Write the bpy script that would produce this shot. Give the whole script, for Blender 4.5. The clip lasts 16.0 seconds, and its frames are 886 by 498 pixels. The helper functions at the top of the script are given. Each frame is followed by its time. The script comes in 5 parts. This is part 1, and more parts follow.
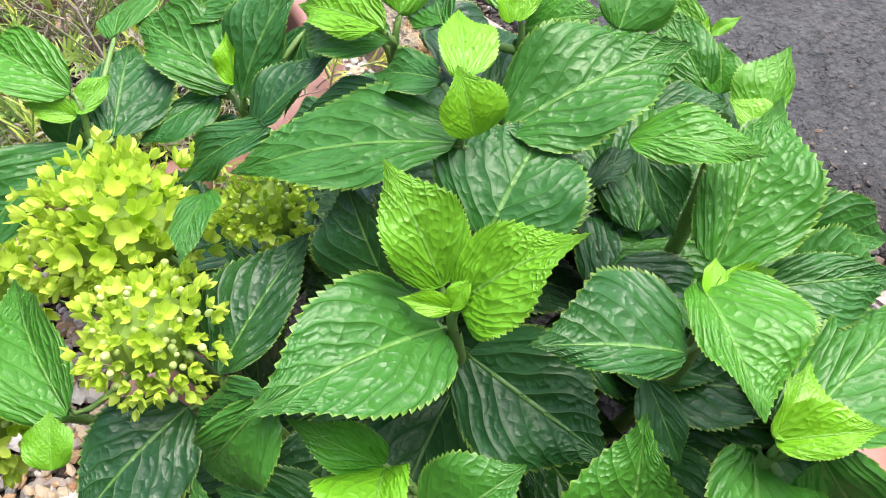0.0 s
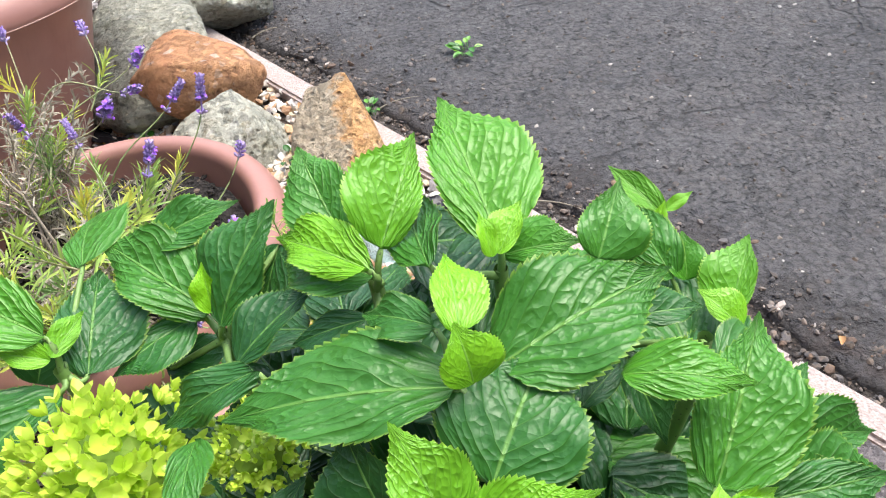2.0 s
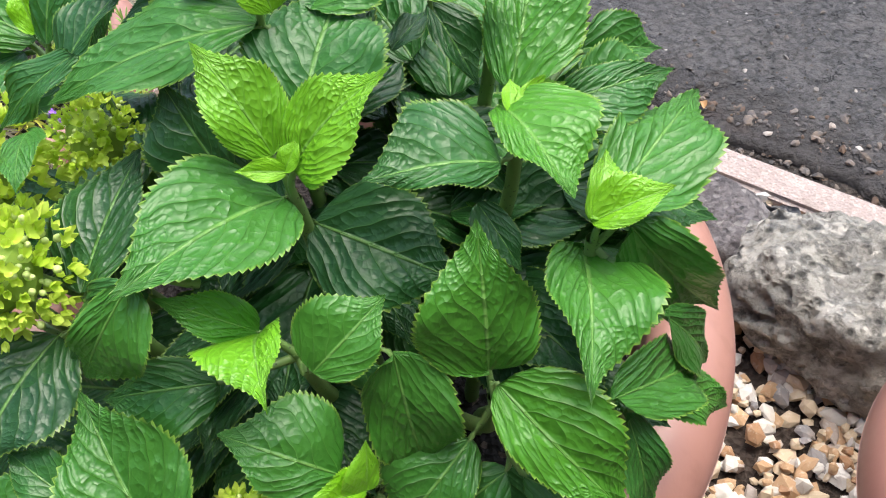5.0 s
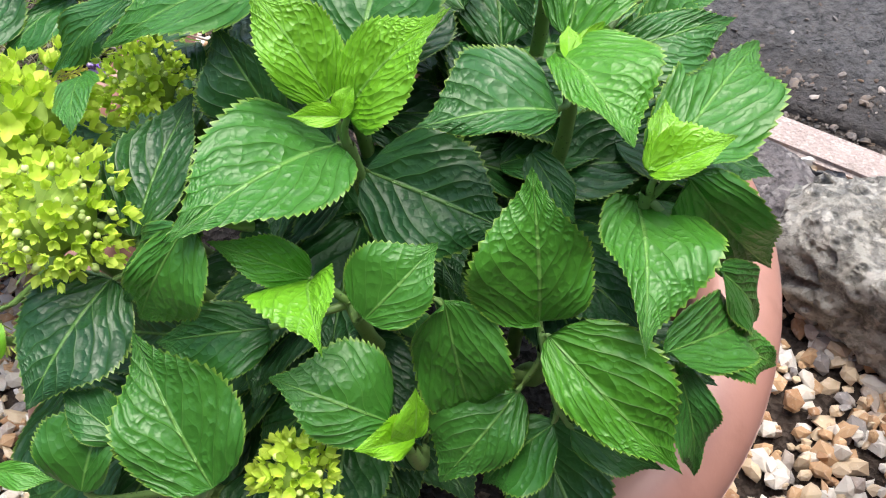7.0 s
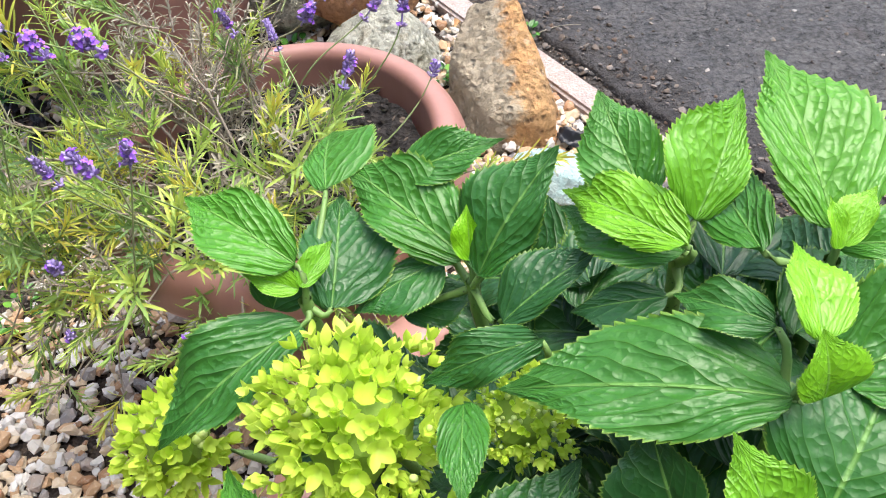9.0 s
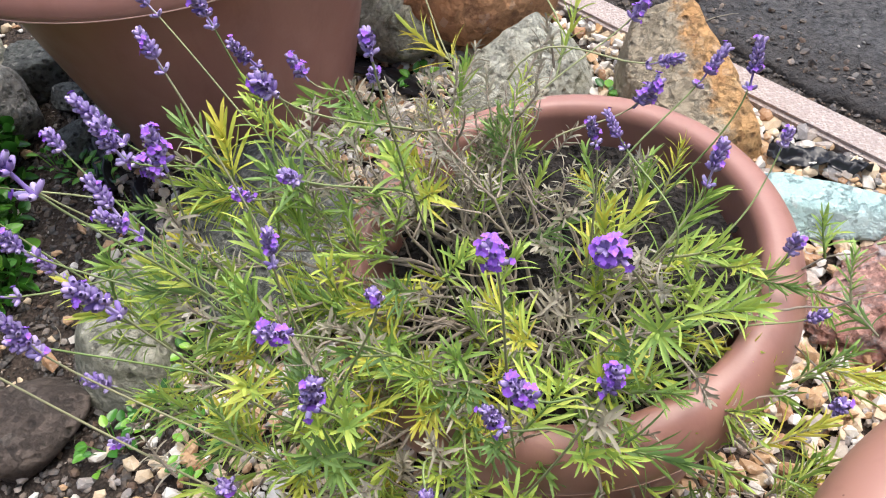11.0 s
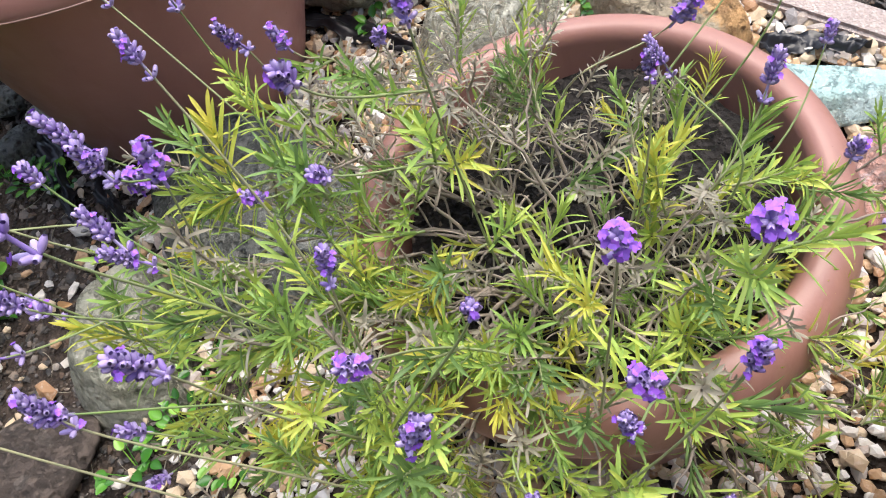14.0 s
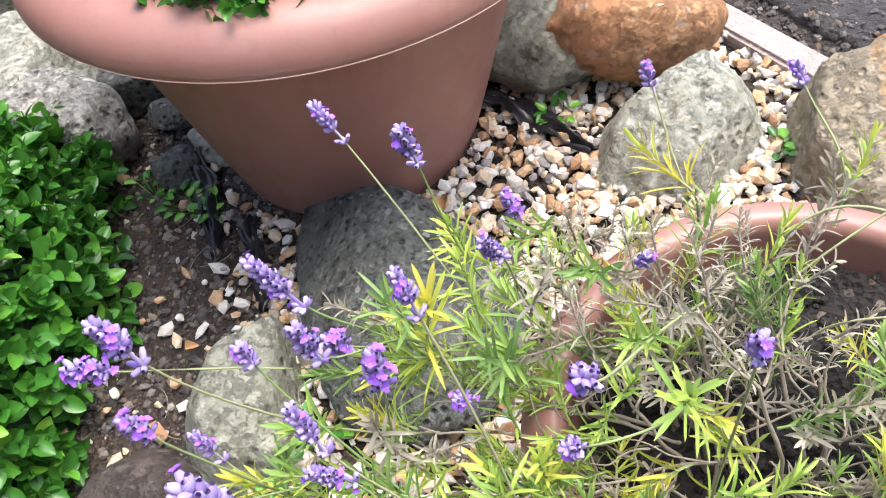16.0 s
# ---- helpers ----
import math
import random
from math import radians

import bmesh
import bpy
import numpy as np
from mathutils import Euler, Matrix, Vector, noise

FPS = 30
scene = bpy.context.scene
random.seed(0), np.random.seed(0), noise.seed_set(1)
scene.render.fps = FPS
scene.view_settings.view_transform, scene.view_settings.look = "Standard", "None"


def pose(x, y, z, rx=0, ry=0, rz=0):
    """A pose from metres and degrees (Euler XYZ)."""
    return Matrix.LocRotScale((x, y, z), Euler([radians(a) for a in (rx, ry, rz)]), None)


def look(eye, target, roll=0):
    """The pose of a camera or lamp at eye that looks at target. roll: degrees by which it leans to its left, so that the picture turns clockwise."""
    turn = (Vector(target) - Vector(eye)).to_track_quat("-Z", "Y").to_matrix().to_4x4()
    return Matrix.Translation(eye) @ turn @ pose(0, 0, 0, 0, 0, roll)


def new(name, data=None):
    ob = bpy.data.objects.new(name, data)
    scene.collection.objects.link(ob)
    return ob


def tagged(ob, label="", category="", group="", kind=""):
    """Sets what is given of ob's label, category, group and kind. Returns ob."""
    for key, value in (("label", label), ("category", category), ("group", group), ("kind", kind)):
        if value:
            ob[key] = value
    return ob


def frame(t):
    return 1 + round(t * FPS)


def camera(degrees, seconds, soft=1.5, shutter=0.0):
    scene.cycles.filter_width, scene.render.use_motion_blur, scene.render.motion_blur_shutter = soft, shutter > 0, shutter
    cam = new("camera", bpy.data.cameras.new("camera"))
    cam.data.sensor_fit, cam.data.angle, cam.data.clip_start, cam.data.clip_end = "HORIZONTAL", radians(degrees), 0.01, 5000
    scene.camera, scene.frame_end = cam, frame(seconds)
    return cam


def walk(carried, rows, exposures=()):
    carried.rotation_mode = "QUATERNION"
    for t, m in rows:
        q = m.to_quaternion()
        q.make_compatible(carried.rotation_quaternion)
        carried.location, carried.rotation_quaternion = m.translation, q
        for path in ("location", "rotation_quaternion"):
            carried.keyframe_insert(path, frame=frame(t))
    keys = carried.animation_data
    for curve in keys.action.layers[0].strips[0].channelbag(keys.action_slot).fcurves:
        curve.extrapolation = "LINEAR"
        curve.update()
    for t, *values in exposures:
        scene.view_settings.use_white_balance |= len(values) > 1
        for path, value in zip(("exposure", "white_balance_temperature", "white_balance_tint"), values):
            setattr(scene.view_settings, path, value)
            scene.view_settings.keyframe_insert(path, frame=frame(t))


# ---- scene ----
cam = camera(55.8, 16.0, soft=1.1)
PATH = [
    (0, (0.135, 0.188, 0.895), (-0.006, 1.495, -0.612), -10.65),
    (0.5, (0.093, 0.195, 0.902), (-0.101, 1.537, -0.568), -11.49),
    (1, (0.070, 0.207, 0.914), (-0.106, 1.596, -0.515), -11.13),
    (1.5, (0.086, 0.237, 0.940), (0.012, 1.671, -0.452), -10.38),
    (2, (0.119, 0.240, 0.950), (0.155, 1.687, -0.430), -9.81),
    (2.5, (0.151, 0.217, 0.942), (0.287, 1.637, -0.460), -9.26),
    (3, (0.177, 0.200, 0.935), (0.390, 1.606, -0.471), -10.12),
    (3.5, (0.184, 0.178, 0.914), (0.427, 1.566, -0.505), -12.05),
    (4, (0.184, 0.171, 0.912), (0.434, 1.532, -0.532), -12.28),
    (4.5, (0.161, 0.145, 0.894), (0.372, 1.447, -0.610), -12.37),
    (5, (0.139, 0.114, 0.877), (0.288, 1.352, -0.687), -13.35),
    (5.2, (0.134, 0.106, 0.874), (0.265, 1.333, -0.700), -13.68),
    (7.3, (0.124, 0.114, 0.871), (0.179, 1.311, -0.730), -15.10),
    (7.5, (0.123, 0.116, 0.873), (0.180, 1.331, -0.715), -14.42),
    (8, (0.106, 0.155, 0.910), (0.223, 1.455, -0.605), -10.16),
    (8.5, (0.061, 0.186, 0.937), (0.166, 1.507, -0.560), -7.03),
    (9, (0.013, 0.295, 0.942), (-0.169, 1.622, -0.544), -9.37),
    (9.5, (-0.066, 0.382, 0.937), (-0.411, 1.685, -0.541), -11.81),
    (10, (-0.211, 0.435, 0.927), (-0.456, 1.737, -0.572), -13.07),
    (10.2, (-0.248, 0.453, 0.929), (-0.477, 1.745, -0.580), -13.62),
    (12.3, (-0.317, 0.636, 0.944), (-0.279, 1.853, -0.643), -16.61),
    (12.5, (-0.312, 0.637, 0.945), (-0.251, 1.845, -0.648), -16.32),
    (13, (-0.303, 0.638, 0.941), (-0.246, 1.825, -0.668), -16.98),
    (13.5, (-0.328, 0.627, 0.922), (-0.382, 1.773, -0.717), -21.51),
    (14, (-0.356, 0.612, 0.915), (-0.458, 1.732, -0.739), -24.05),
    (14.5, (-0.373, 0.609, 0.915), (-0.483, 1.714, -0.748), -24.66),
    (15, (-0.389, 0.632, 0.917), (-0.495, 1.744, -0.742), -22.75),
    (15.5, (-0.422, 0.661, 0.937), (-0.546, 1.786, -0.712), -19.34),
    (16, (-0.420, 0.764, 0.952), (-0.705, 1.938, -0.642), -19.01),
]
EXPOSURES = ((0, 1.42, 6420, 10), (2.5, 1.38, 6420, 10), (5, 1.26, 6420, 10), (7.5, 1.28, 6420, 10), (8.5, 1.45, 6420, 10), (9.3, 1.26, 6420, 10), (10, 1.04, 6420, 10), (12.5, 1.14, 6420, 10), (14, 1.1, 6420, 10), (15, 1.26, 6420, 10), (15.5, 1.4, 6350, 10), (16, 1.54, 6350, 10))
walk(cam, [(t, look(eye, target, roll)) for t, eye, target, roll in PATH], EXPOSURES)

# ---- light ----
world = bpy.data.worlds.new("world")
scene.world = world
world.use_nodes = True
_wn = world.node_tree
_sky = _wn.nodes.new("ShaderNodeTexSky")
_sky.sky_type = "NISHITA"
_sky.sun_disc = False
_sky.sun_elevation, _sky.sun_rotation = radians(71), radians(63)
_sky.air_density, _sky.dust_density = 1.0, 4.0
_wn.links.new(_sky.outputs[0], _wn.nodes["Background"].inputs[0])
_wn.nodes["Background"].inputs[1].default_value = 0.15

sun = new("sun", bpy.data.lights.new("sun", "SUN"))
sun.data.energy, sun.data.angle, sun.data.color = 1.5, radians(48), (1.0, 0.965, 0.91)
sun.matrix_world = look((1.0, 1.4, 3.2), (0, 0.9, 0))


# ---- materials ----
def material(name, base, rough=0.6, spec=0.5):
    m = bpy.data.materials.new(name)
    m.use_nodes = True
    b = m.node_tree.nodes["Principled BSDF"]
    b.inputs["Base Color"].default_value = (*base, 1)
    b.inputs["Roughness"].default_value = rough
    b.inputs["Specular IOR Level"].default_value = spec
    return m


class Graph:
    """Short names for building a material's nodes."""

    def __init__(self, m):
        self.t = m.node_tree
        self.b = self.t.nodes["Principled BSDF"]

    def put(self, ident, **links):
        n = self.t.nodes.new(ident)
        for key, value in links.items():
            self.set(n.inputs[key.replace("_", " ")], value)
        return n

    def set(self, socket, value):
        if isinstance(value, bpy.types.NodeSocket):
            self.t.links.new(value, socket)
        else:
            socket.default_value = value

    def math(self, op, a, b=0.0, c=0.0, clamp=False):
        n = self.t.nodes.new("ShaderNodeMath")
        n.operation, n.use_clamp = op, clamp
        for i, v in enumerate((a, b, c)):
            self.set(n.inputs[i], v)
        return n.outputs[0]

    def noise(self, scale, detail=4.0, rough=0.55, vector=None, distortion=0.0):
        n = self.put("ShaderNodeTexNoise", Scale=scale, Detail=detail, Roughness=rough, Distortion=distortion)
        self.set(n.inputs["Vector"], vector if vector is not None else self.coord())
        return n.outputs[0]

    def voronoi(self, scale, feature="F1", vector=None, out=0, rand=1.0):
        n = self.put("ShaderNodeTexVoronoi", Scale=scale, Randomness=rand)
        n.feature = feature
        self.set(n.inputs["Vector"], vector if vector is not None else self.coord())
        return n.outputs[out]

    def coord(self, kind="Object"):
        return self.put("ShaderNodeTexCoord").outputs[kind]

    def ramp(self, fac, *stops):
        n = self.t.nodes.new("ShaderNodeValToRGB")
        e = n.color_ramp.elements
        while len(e) < len(stops):
            e.new(0.5)
        for k, (p, c) in zip(e, stops):
            k.position = p
            k.color = (*c, 1) if isinstance(c, tuple) else (c, c, c, 1)
        self.set(n.inputs[0], fac)
        return n.outputs[0]

    def mix(self, fac, a, b, blend="MIX"):
        n = self.t.nodes.new("ShaderNodeMix")
        n.data_type, n.blend_type = "RGBA", blend
        self.set(n.inputs[0], fac)
        for i, v in ((6, a), (7, b)):
            self.set(n.inputs[i], (*v, 1) if isinstance(v, tuple) and len(v) == 3 else v)
        return n.outputs[2]

    def bump(self, height, strength=0.5, distance=0.01, normal=None):
        n = self.put("ShaderNodeBump", Height=height, Strength=strength, Distance=distance)
        if normal is not None:
            self.set(n.inputs["Normal"], normal)
        return n.outputs[0]

    def rand(self):
        return self.put("ShaderNodeObjectInfo").outputs["Random"]

    def island(self):
        return self.put("ShaderNodeNewGeometry").outputs["Random Per Island"]

    def place(self):
        return self.put("ShaderNodeNewGeometry").outputs["Position"]


def colour(g, value):
    g.set(g.b.inputs["Base Color"], value)


# ---- small builders ----
def mesh_object(name, verts, faces, mat, parent=None, smooth=True, uvs=None, label=""):
    me = bpy.data.meshes.new(name)
    me.from_pydata([tuple(v) for v in verts], [], [tuple(f) for f in faces])
    if not smooth:
        me.polygons.foreach_set("use_smooth", [False] * len(me.polygons))
    else:
        me.polygons.foreach_set("use_smooth", [True] * len(me.polygons))
    if uvs is not None:
        layer = me.uv_layers.new(name="uv")
        loops = np.empty(len(me.loops), dtype=np.int32)
        me.loops.foreach_get("vertex_index", loops)
        layer.data.foreach_set("uv", np.asarray(uvs, dtype=np.float32)[loops].ravel())
    me.materials.append(mat)
    me.update()
    ob = new(name, me)
    if parent is not None:
        ob.parent = parent
    if label:
        tagged(ob, label)
    return ob


def part(name, bm, mat, parent, label=""):
    me = bpy.data.meshes.new(name)
    bm.to_mesh(me)
    bm.free()
    me.materials.append(mat)
    ob = new(name, me)
    ob.parent = parent
    if label:
        tagged(ob, label)
    return ob


def lathe(profile, steps=96):
    """Verts and faces of a closed ring of (radius, height) points turned about z."""
    verts, faces, n = [], [], len(profile)
    for i in range(steps):
        a = 2 * math.pi * i / steps
        verts += [(r * math.cos(a), r * math.sin(a), z) for r, z in profile]
    for i in range(steps):
        j = (i + 1) % steps
        for k in range(n - 1):
            faces.append((i * n + k, j * n + k, j * n + k + 1, i * n + k + 1))
    return verts, faces


def thing(name, label, category, group="", at=(0, 0, 0)):
    ob = new(name)
    ob.empty_display_size = 0.02
    ob.location = at
    return tagged(ob, label, category, group)


# ---- ground, kerb, road ----
KERB = Vector((0.574, -0.819, 0))       # along the kerb, towards the front
ACROSS = Vector((0.819, 0.574, 0))      # from the bed to the road
mat_asphalt = material("asphalt", (0.06, 0.06, 0.065), 0.85)
mat_soil = material("soil", (0.06, 0.045, 0.035), 0.95)
mat_gutter = material("gutter_silt", (0.04, 0.035, 0.03), 0.95)
mat_kerb = material("kerb_concrete", (0.42, 0.33, 0.30), 0.9)
mat_terracotta = material("terracotta", (0.3, 0.13, 0.09), 0.4, 0.6)
mat_peach = material("peach_terracotta", (0.38, 0.19, 0.15), 0.4, 0.6)
mat_seam = material("worn_terracotta", (0.55, 0.36, 0.30), 0.6)
mat_potsoil = material("pot_soil", (0.02, 0.017, 0.015), 0.95)


def along(s, d, z):
    """A point s metres along the kerb line and d metres from the origin across it."""
    return KERB * s + ACROSS * d + Vector((0, 0, z))


def sheet(name, corners, mat, cuts=1):
    verts, faces = [], []
    a, b, c, d = (Vector(v) for v in corners)
    for i in range(cuts + 1):
        for j in range(cuts + 1):
            u, v = i / cuts, j / cuts
            verts.append((a * (1 - u) + b * u) * (1 - v) + (d * (1 - u) + c * u) * v)
    for i in range(cuts):
        for j in range(cuts):
            k = i * (cuts + 1) + j
            faces.append((k, k + cuts + 1, k + cuts + 2, k + 1))
    return mesh_object(name, verts, faces, mat, smooth=False)


ground = tagged(sheet("ground", [(-400, -400, -0.06), (400, -400, -0.06), (400, 400, -0.06), (-400, 400, -0.06)], mat_soil), "dark bare earth under the gravel", "ground", kind="structure")
gutter = tagged(sheet("gutter", [along(-8, 0.975, -0.034), along(8, 0.975, -0.034), along(8, 1.4, -0.034), along(-8, 1.4, -0.034)], mat_gutter), "dirty gutter of crumbled asphalt and silt along the kerb", "gutter", kind="structure")


def road_sheet():
    """The worn asphalt: level far out, lumpy near the kerb, with a broken edge above the gutter."""
    steps = [-8 + 0.25 * i for i in range(22)] + [-2.5 + 0.012 * i for i in range(292)] + [1.0 + 0.25 * i for i in range(29)]
    outs = (0.0, 0.002, 0.008, 0.02, 0.04, 0.065, 0.095, 0.13, 0.18, 0.25, 0.35, 0.5, 0.8, 2.0, 11.0)
    verts, faces, n = [], [], len(outs)
    for s in steps:
        q = Vector((s, 0, 0))
        d0 = 1.05 + 0.035 * noise.noise(q * 2.2) + 0.022 * noise.noise(q * 7) + 0.012 * noise.noise(q * 23)
        for k, o in enumerate(outs):
            p = Vector((s * 14, (d0 + o) * 14, 3))
            z = (-0.04, -0.027, -0.021)[k] if k < 3 else -0.018 + 0.004 * noise.noise(p) * (o < 1) - 0.003 * (1 - min(1, o / 0.2))
            verts.append(along(s, d0 + o + (0.004 * noise.noise(p * 4) if k < 4 else 0), z))
    for i in range(len(steps) - 1):
        for k in range(n - 1):
            faces.append((i * n + k, (i + 1) * n + k, (i + 1) * n + k + 1, i * n + k + 1))
    return mesh_object("road", verts, faces, mat_asphalt)


road = tagged(road_sheet(), "worn dark asphalt road with a broken edge and loose grit", "road", kind="structure")
bed = tagged(sheet("soil_bed", [along(-8, -8, -0.012), along(8, -8, -0.012), along(8, 0.942, -0.012), along(-8, 0.942, -0.012)], mat_soil), "dark crumbly garden soil", "soil", kind="structure")


def kerb_stone(s0, s1):
    bm = bmesh.new()
    bmesh.ops.create_cube(bm, size=1.0)
    bmesh.ops.scale(bm, vec=(s1 - s0, 0.054, 0.12), verts=bm.verts)
    bmesh.ops.bevel(bm, geom=bm.edges[:], offset=0.006, segments=2, affect="EDGES")
    me = bpy.data.meshes.new("kerb_stone")
    bm.to_mesh(me)
    bm.free()
    me.materials.append(mat_kerb)
    ob = new("kerb_stone", me)
    ob.location = along((s0 + s1) / 2, 0.957, -0.045)
    ob.rotation_euler = (0, 0, math.atan2(KERB.y, KERB.x))
    return ob


kerb = tagged(new("kerb"), "narrow pinkish concrete edging kerb between bed and road", "kerb", kind="structure")
for k in range(-6, 6):
    kerb_stone(-0.393 + 0.915 * k, -0.393 + 0.915 * k + 0.909).parent = kerb


# ---- pots ----
def pot(name, label, at, r_top, height, r_base, lip, wide, soil, seed, clay=mat_terracotta):
    """A moulded pot: the tapered wall, the rolled lip of that height and overhang, the floor and the earth in it."""
    base = thing(name, label, "plant pot", "terracotta coloured pots", at)
    w, h = 0.006, height
    rw = r_top - wide
    prof = [(0.0, 0.002), (r_base - 0.01, 0.0), (r_base, 0.006)]
    for i in range(1, 9):
        t = i / 8
        prof.append((r_base + (rw - r_base) * t ** 0.95, 0.006 + (h - lip - 0.006) * t))
    prof += [(rw + wide * 0.3, h - lip - 0.001), (r_top - 0.003, h - lip + 0.001), (r_top, h - lip + 0.005)]
    for i in range(13):
        a = math.pi / 2 * i / 12
        prof.append((r_top - wide * 0.95 + wide * 0.95 * math.cos(a) ** 0.9, h - lip * 0.8 + lip * 0.8 * math.sin(a) ** 1.05))
    for i in range(1, 7):
        a = math.pi / 2 * i / 6
        prof.append((r_top - wide * 0.95 - wide * 0.4 * math.sin(a), h - lip * 0.3 + lip * 0.3 * math.cos(a)))
    ri = r_top - wide * 1.35
    prof += [(ri - 0.004, h - lip), (ri - 0.02, h - lip - 0.06), (r_base - 0.008, 0.02), (0.0, 0.015)]
    verts, faces = lathe(prof, 128)
    mesh_object("pot_wall", verts, faces, clay, base).data.set_sharp_from_angle(angle=radians(38))
    seam = [(r_top - 0.0012 + 0.0016 * math.cos(a), h - lip + 0.004 + 0.0016 * math.sin(a)) for a in (2 * math.pi * k / 6 for k in range(7))]
    mesh_object("mould_seam", *lathe(seam, 128), mat_seam, base, label="thin pale moulding line under the lip")
    rs = ri - 0.012
    sv, sf = [(0, 0, soil)], []
    rings, steps = 14, 64
    for i in range(1, rings + 1):
        for j in range(steps):
            a, r = 2 * math.pi * j / steps, rs * i / rings
            p = Vector((r * math.cos(a), r * math.sin(a), 0))
            sv.append((p.x, p.y, soil + 0.012 * noise.noise(p * 25 + Vector((seed, 0, 0))) + 0.006 * noise.noise(p * 80)))
    for j in range(steps):
        sf.append((0, 1 + j, 1 + (j + 1) % steps))
        for i in range(rings - 1):
            k, n = 1 + i * steps, 1 + (i + 1) * steps
            sf.append((k + j, n + j, n + (j + 1) % steps, k + (j + 1) % steps))
    mesh_object("potting_soil", sv, sf, mat_potsoil, base, label="dark damp potting soil")
    return base


POT_A, POT_B, POT_C = (-0.258, 1.024, -0.01), (0.098, 0.535, -0.01), (-0.735, 1.755, -0.022)
pot_a = pot("lavender_pot", "round terracotta coloured pot with a thick rolled lip", POT_A, 0.222, 0.335, 0.15, 0.055, 0.032, 0.292, 1)
pot_b = pot("hydrangea_pot", "wide terracotta coloured pot with a broad smooth lip", POT_B, 0.312, 0.355, 0.2, 0.06, 0.05, 0.29, 2, mat_peach)
pot_c = pot("box_pot", "large deep terracotta coloured pot standing on gravel", POT_C, 0.374, 0.462, 0.203, 0.062, 0.066, 0.41, 3)
pot_c.rotation_euler = (radians(-4), radians(5), 0)


# ---- hydrangea ----
def leaf_material():
    m = material("hydrangea_leaf", (0.06, 0.2, 0.03), 0.36)
    g = Graph(m)
    uv = g.put("ShaderNodeUVMap").outputs[0]
    xyz = g.put("ShaderNodeSeparateXYZ", Vector=uv)
    ph, v = xyz.outputs[0], xyz.outputs[1]
    tone = g.put("ShaderNodeAttribute")
    tone.attribute_name = "tone"
    tone = tone.outputs["Fac"]
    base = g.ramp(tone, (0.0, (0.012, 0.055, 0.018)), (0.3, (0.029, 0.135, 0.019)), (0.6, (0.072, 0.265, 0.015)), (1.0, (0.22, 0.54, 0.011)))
    base = g.mix(g.math("MULTIPLY", g.ramp(g.noise(28, 3), (0.35, 0.0), (0.75, 1.0)), 0.22), base, (0.072, 0.23, 0.021))
    base = g.mix(g.math("MULTIPLY", g.rand(), 0.2), base, (0.022, 0.12, 0.035))
    wob = g.math("MULTIPLY", g.math("SUBTRACT", g.noise(70, 2), 0.5), 0.10)
    near = g.math("ABSOLUTE", g.math("SUBTRACT", g.math("FRACT", g.math("ADD", g.math("ADD", ph, wob), 0.5)), 0.5))
    # side veins and the midrib
    side_vein = g.math("MULTIPLY", g.ramp(near, (0.012, 1.0), (0.05, 0.0)), g.ramp(v, (0.0, 1.0), (0.95, 0.2)))
    mid = g.ramp(v, (0.014, 1.0), (0.04, 0.0))
    lines = g.math("MAXIMUM", g.math("MULTIPLY", side_vein, 0.2), g.math("MULTIPLY", mid, 0.6))
    base = g.mix(lines, base, (0.21, 0.42, 0.09))
    rim = g.ramp(v, (0.955, 0.0), (1.0, 1.0))
    base = g.mix(g.math("MULTIPLY", rim, 0.5), base, (0.36, 0.52, 0.07))
    colour(g, base)
    g.set(g.b.inputs["Roughness"], g.ramp(g.noise(60, 3), (0.3, 0.32), (0.75, 0.46)))
    wave = g.math("ABSOLUTE", g.math("SINE", g.math("MULTIPLY", g.math("ADD", ph, wob), math.pi)))
    pillow = g.math("POWER", wave, 0.4)
    along = g.math("ADD", g.math("MULTIPLY", v, 7.5), g.math("MULTIPLY", ph, 1.6))
    cells = g.put("ShaderNodeCombineXYZ", X=g.math("MULTIPLY", g.math("ADD", ph, wob), 2.0), Y=g.math("MULTIPLY", along, 1.5), Z=g.math("MULTIPLY", g.rand(), 40.0)).outputs[0]
    quilt = g.math("POWER", g.voronoi(1.0, vector=cells), 2.0)
    pucker = g.math("SUBTRACT", g.math("MULTIPLY", g.noise(170, 2, 0.5), 0.6), g.math("MULTIPLY", quilt, g.math("MULTIPLY", g.ramp(tone, (0.3, 0.55), (0.9, 0.85)), g.ramp(v, (0.7, 1.0), (1.0, 0.45)))))
    h = g.math("ADD", g.math("MULTIPLY", pillow, 0.42), g.math("MULTIPLY", pucker, g.math("ADD", g.math("MULTIPLY", wave, 0.8), 0.2)))
    h = g.math("SUBTRACT", h, g.math("MULTIPLY", mid, 0.3))
    relief = g.put("ShaderNodeAttribute")
    relief.attribute_name = "relief"
    g.set(g.b.inputs["Normal"], g.bump(g.math("MULTIPLY", h, relief.outputs["Fac"]), 0.85, 0.0026))
    tr = g.put("ShaderNodeBsdfTranslucent", Color=base)
    mx = g.put("ShaderNodeMixShader", Fac=0.16)
    g.set(mx.inputs[1], g.b.outputs[0])
    g.set(mx.inputs[2], tr.outputs[0])
    g.set(g.t.nodes["Material Output"].inputs[0], mx.outputs[0])
    return m


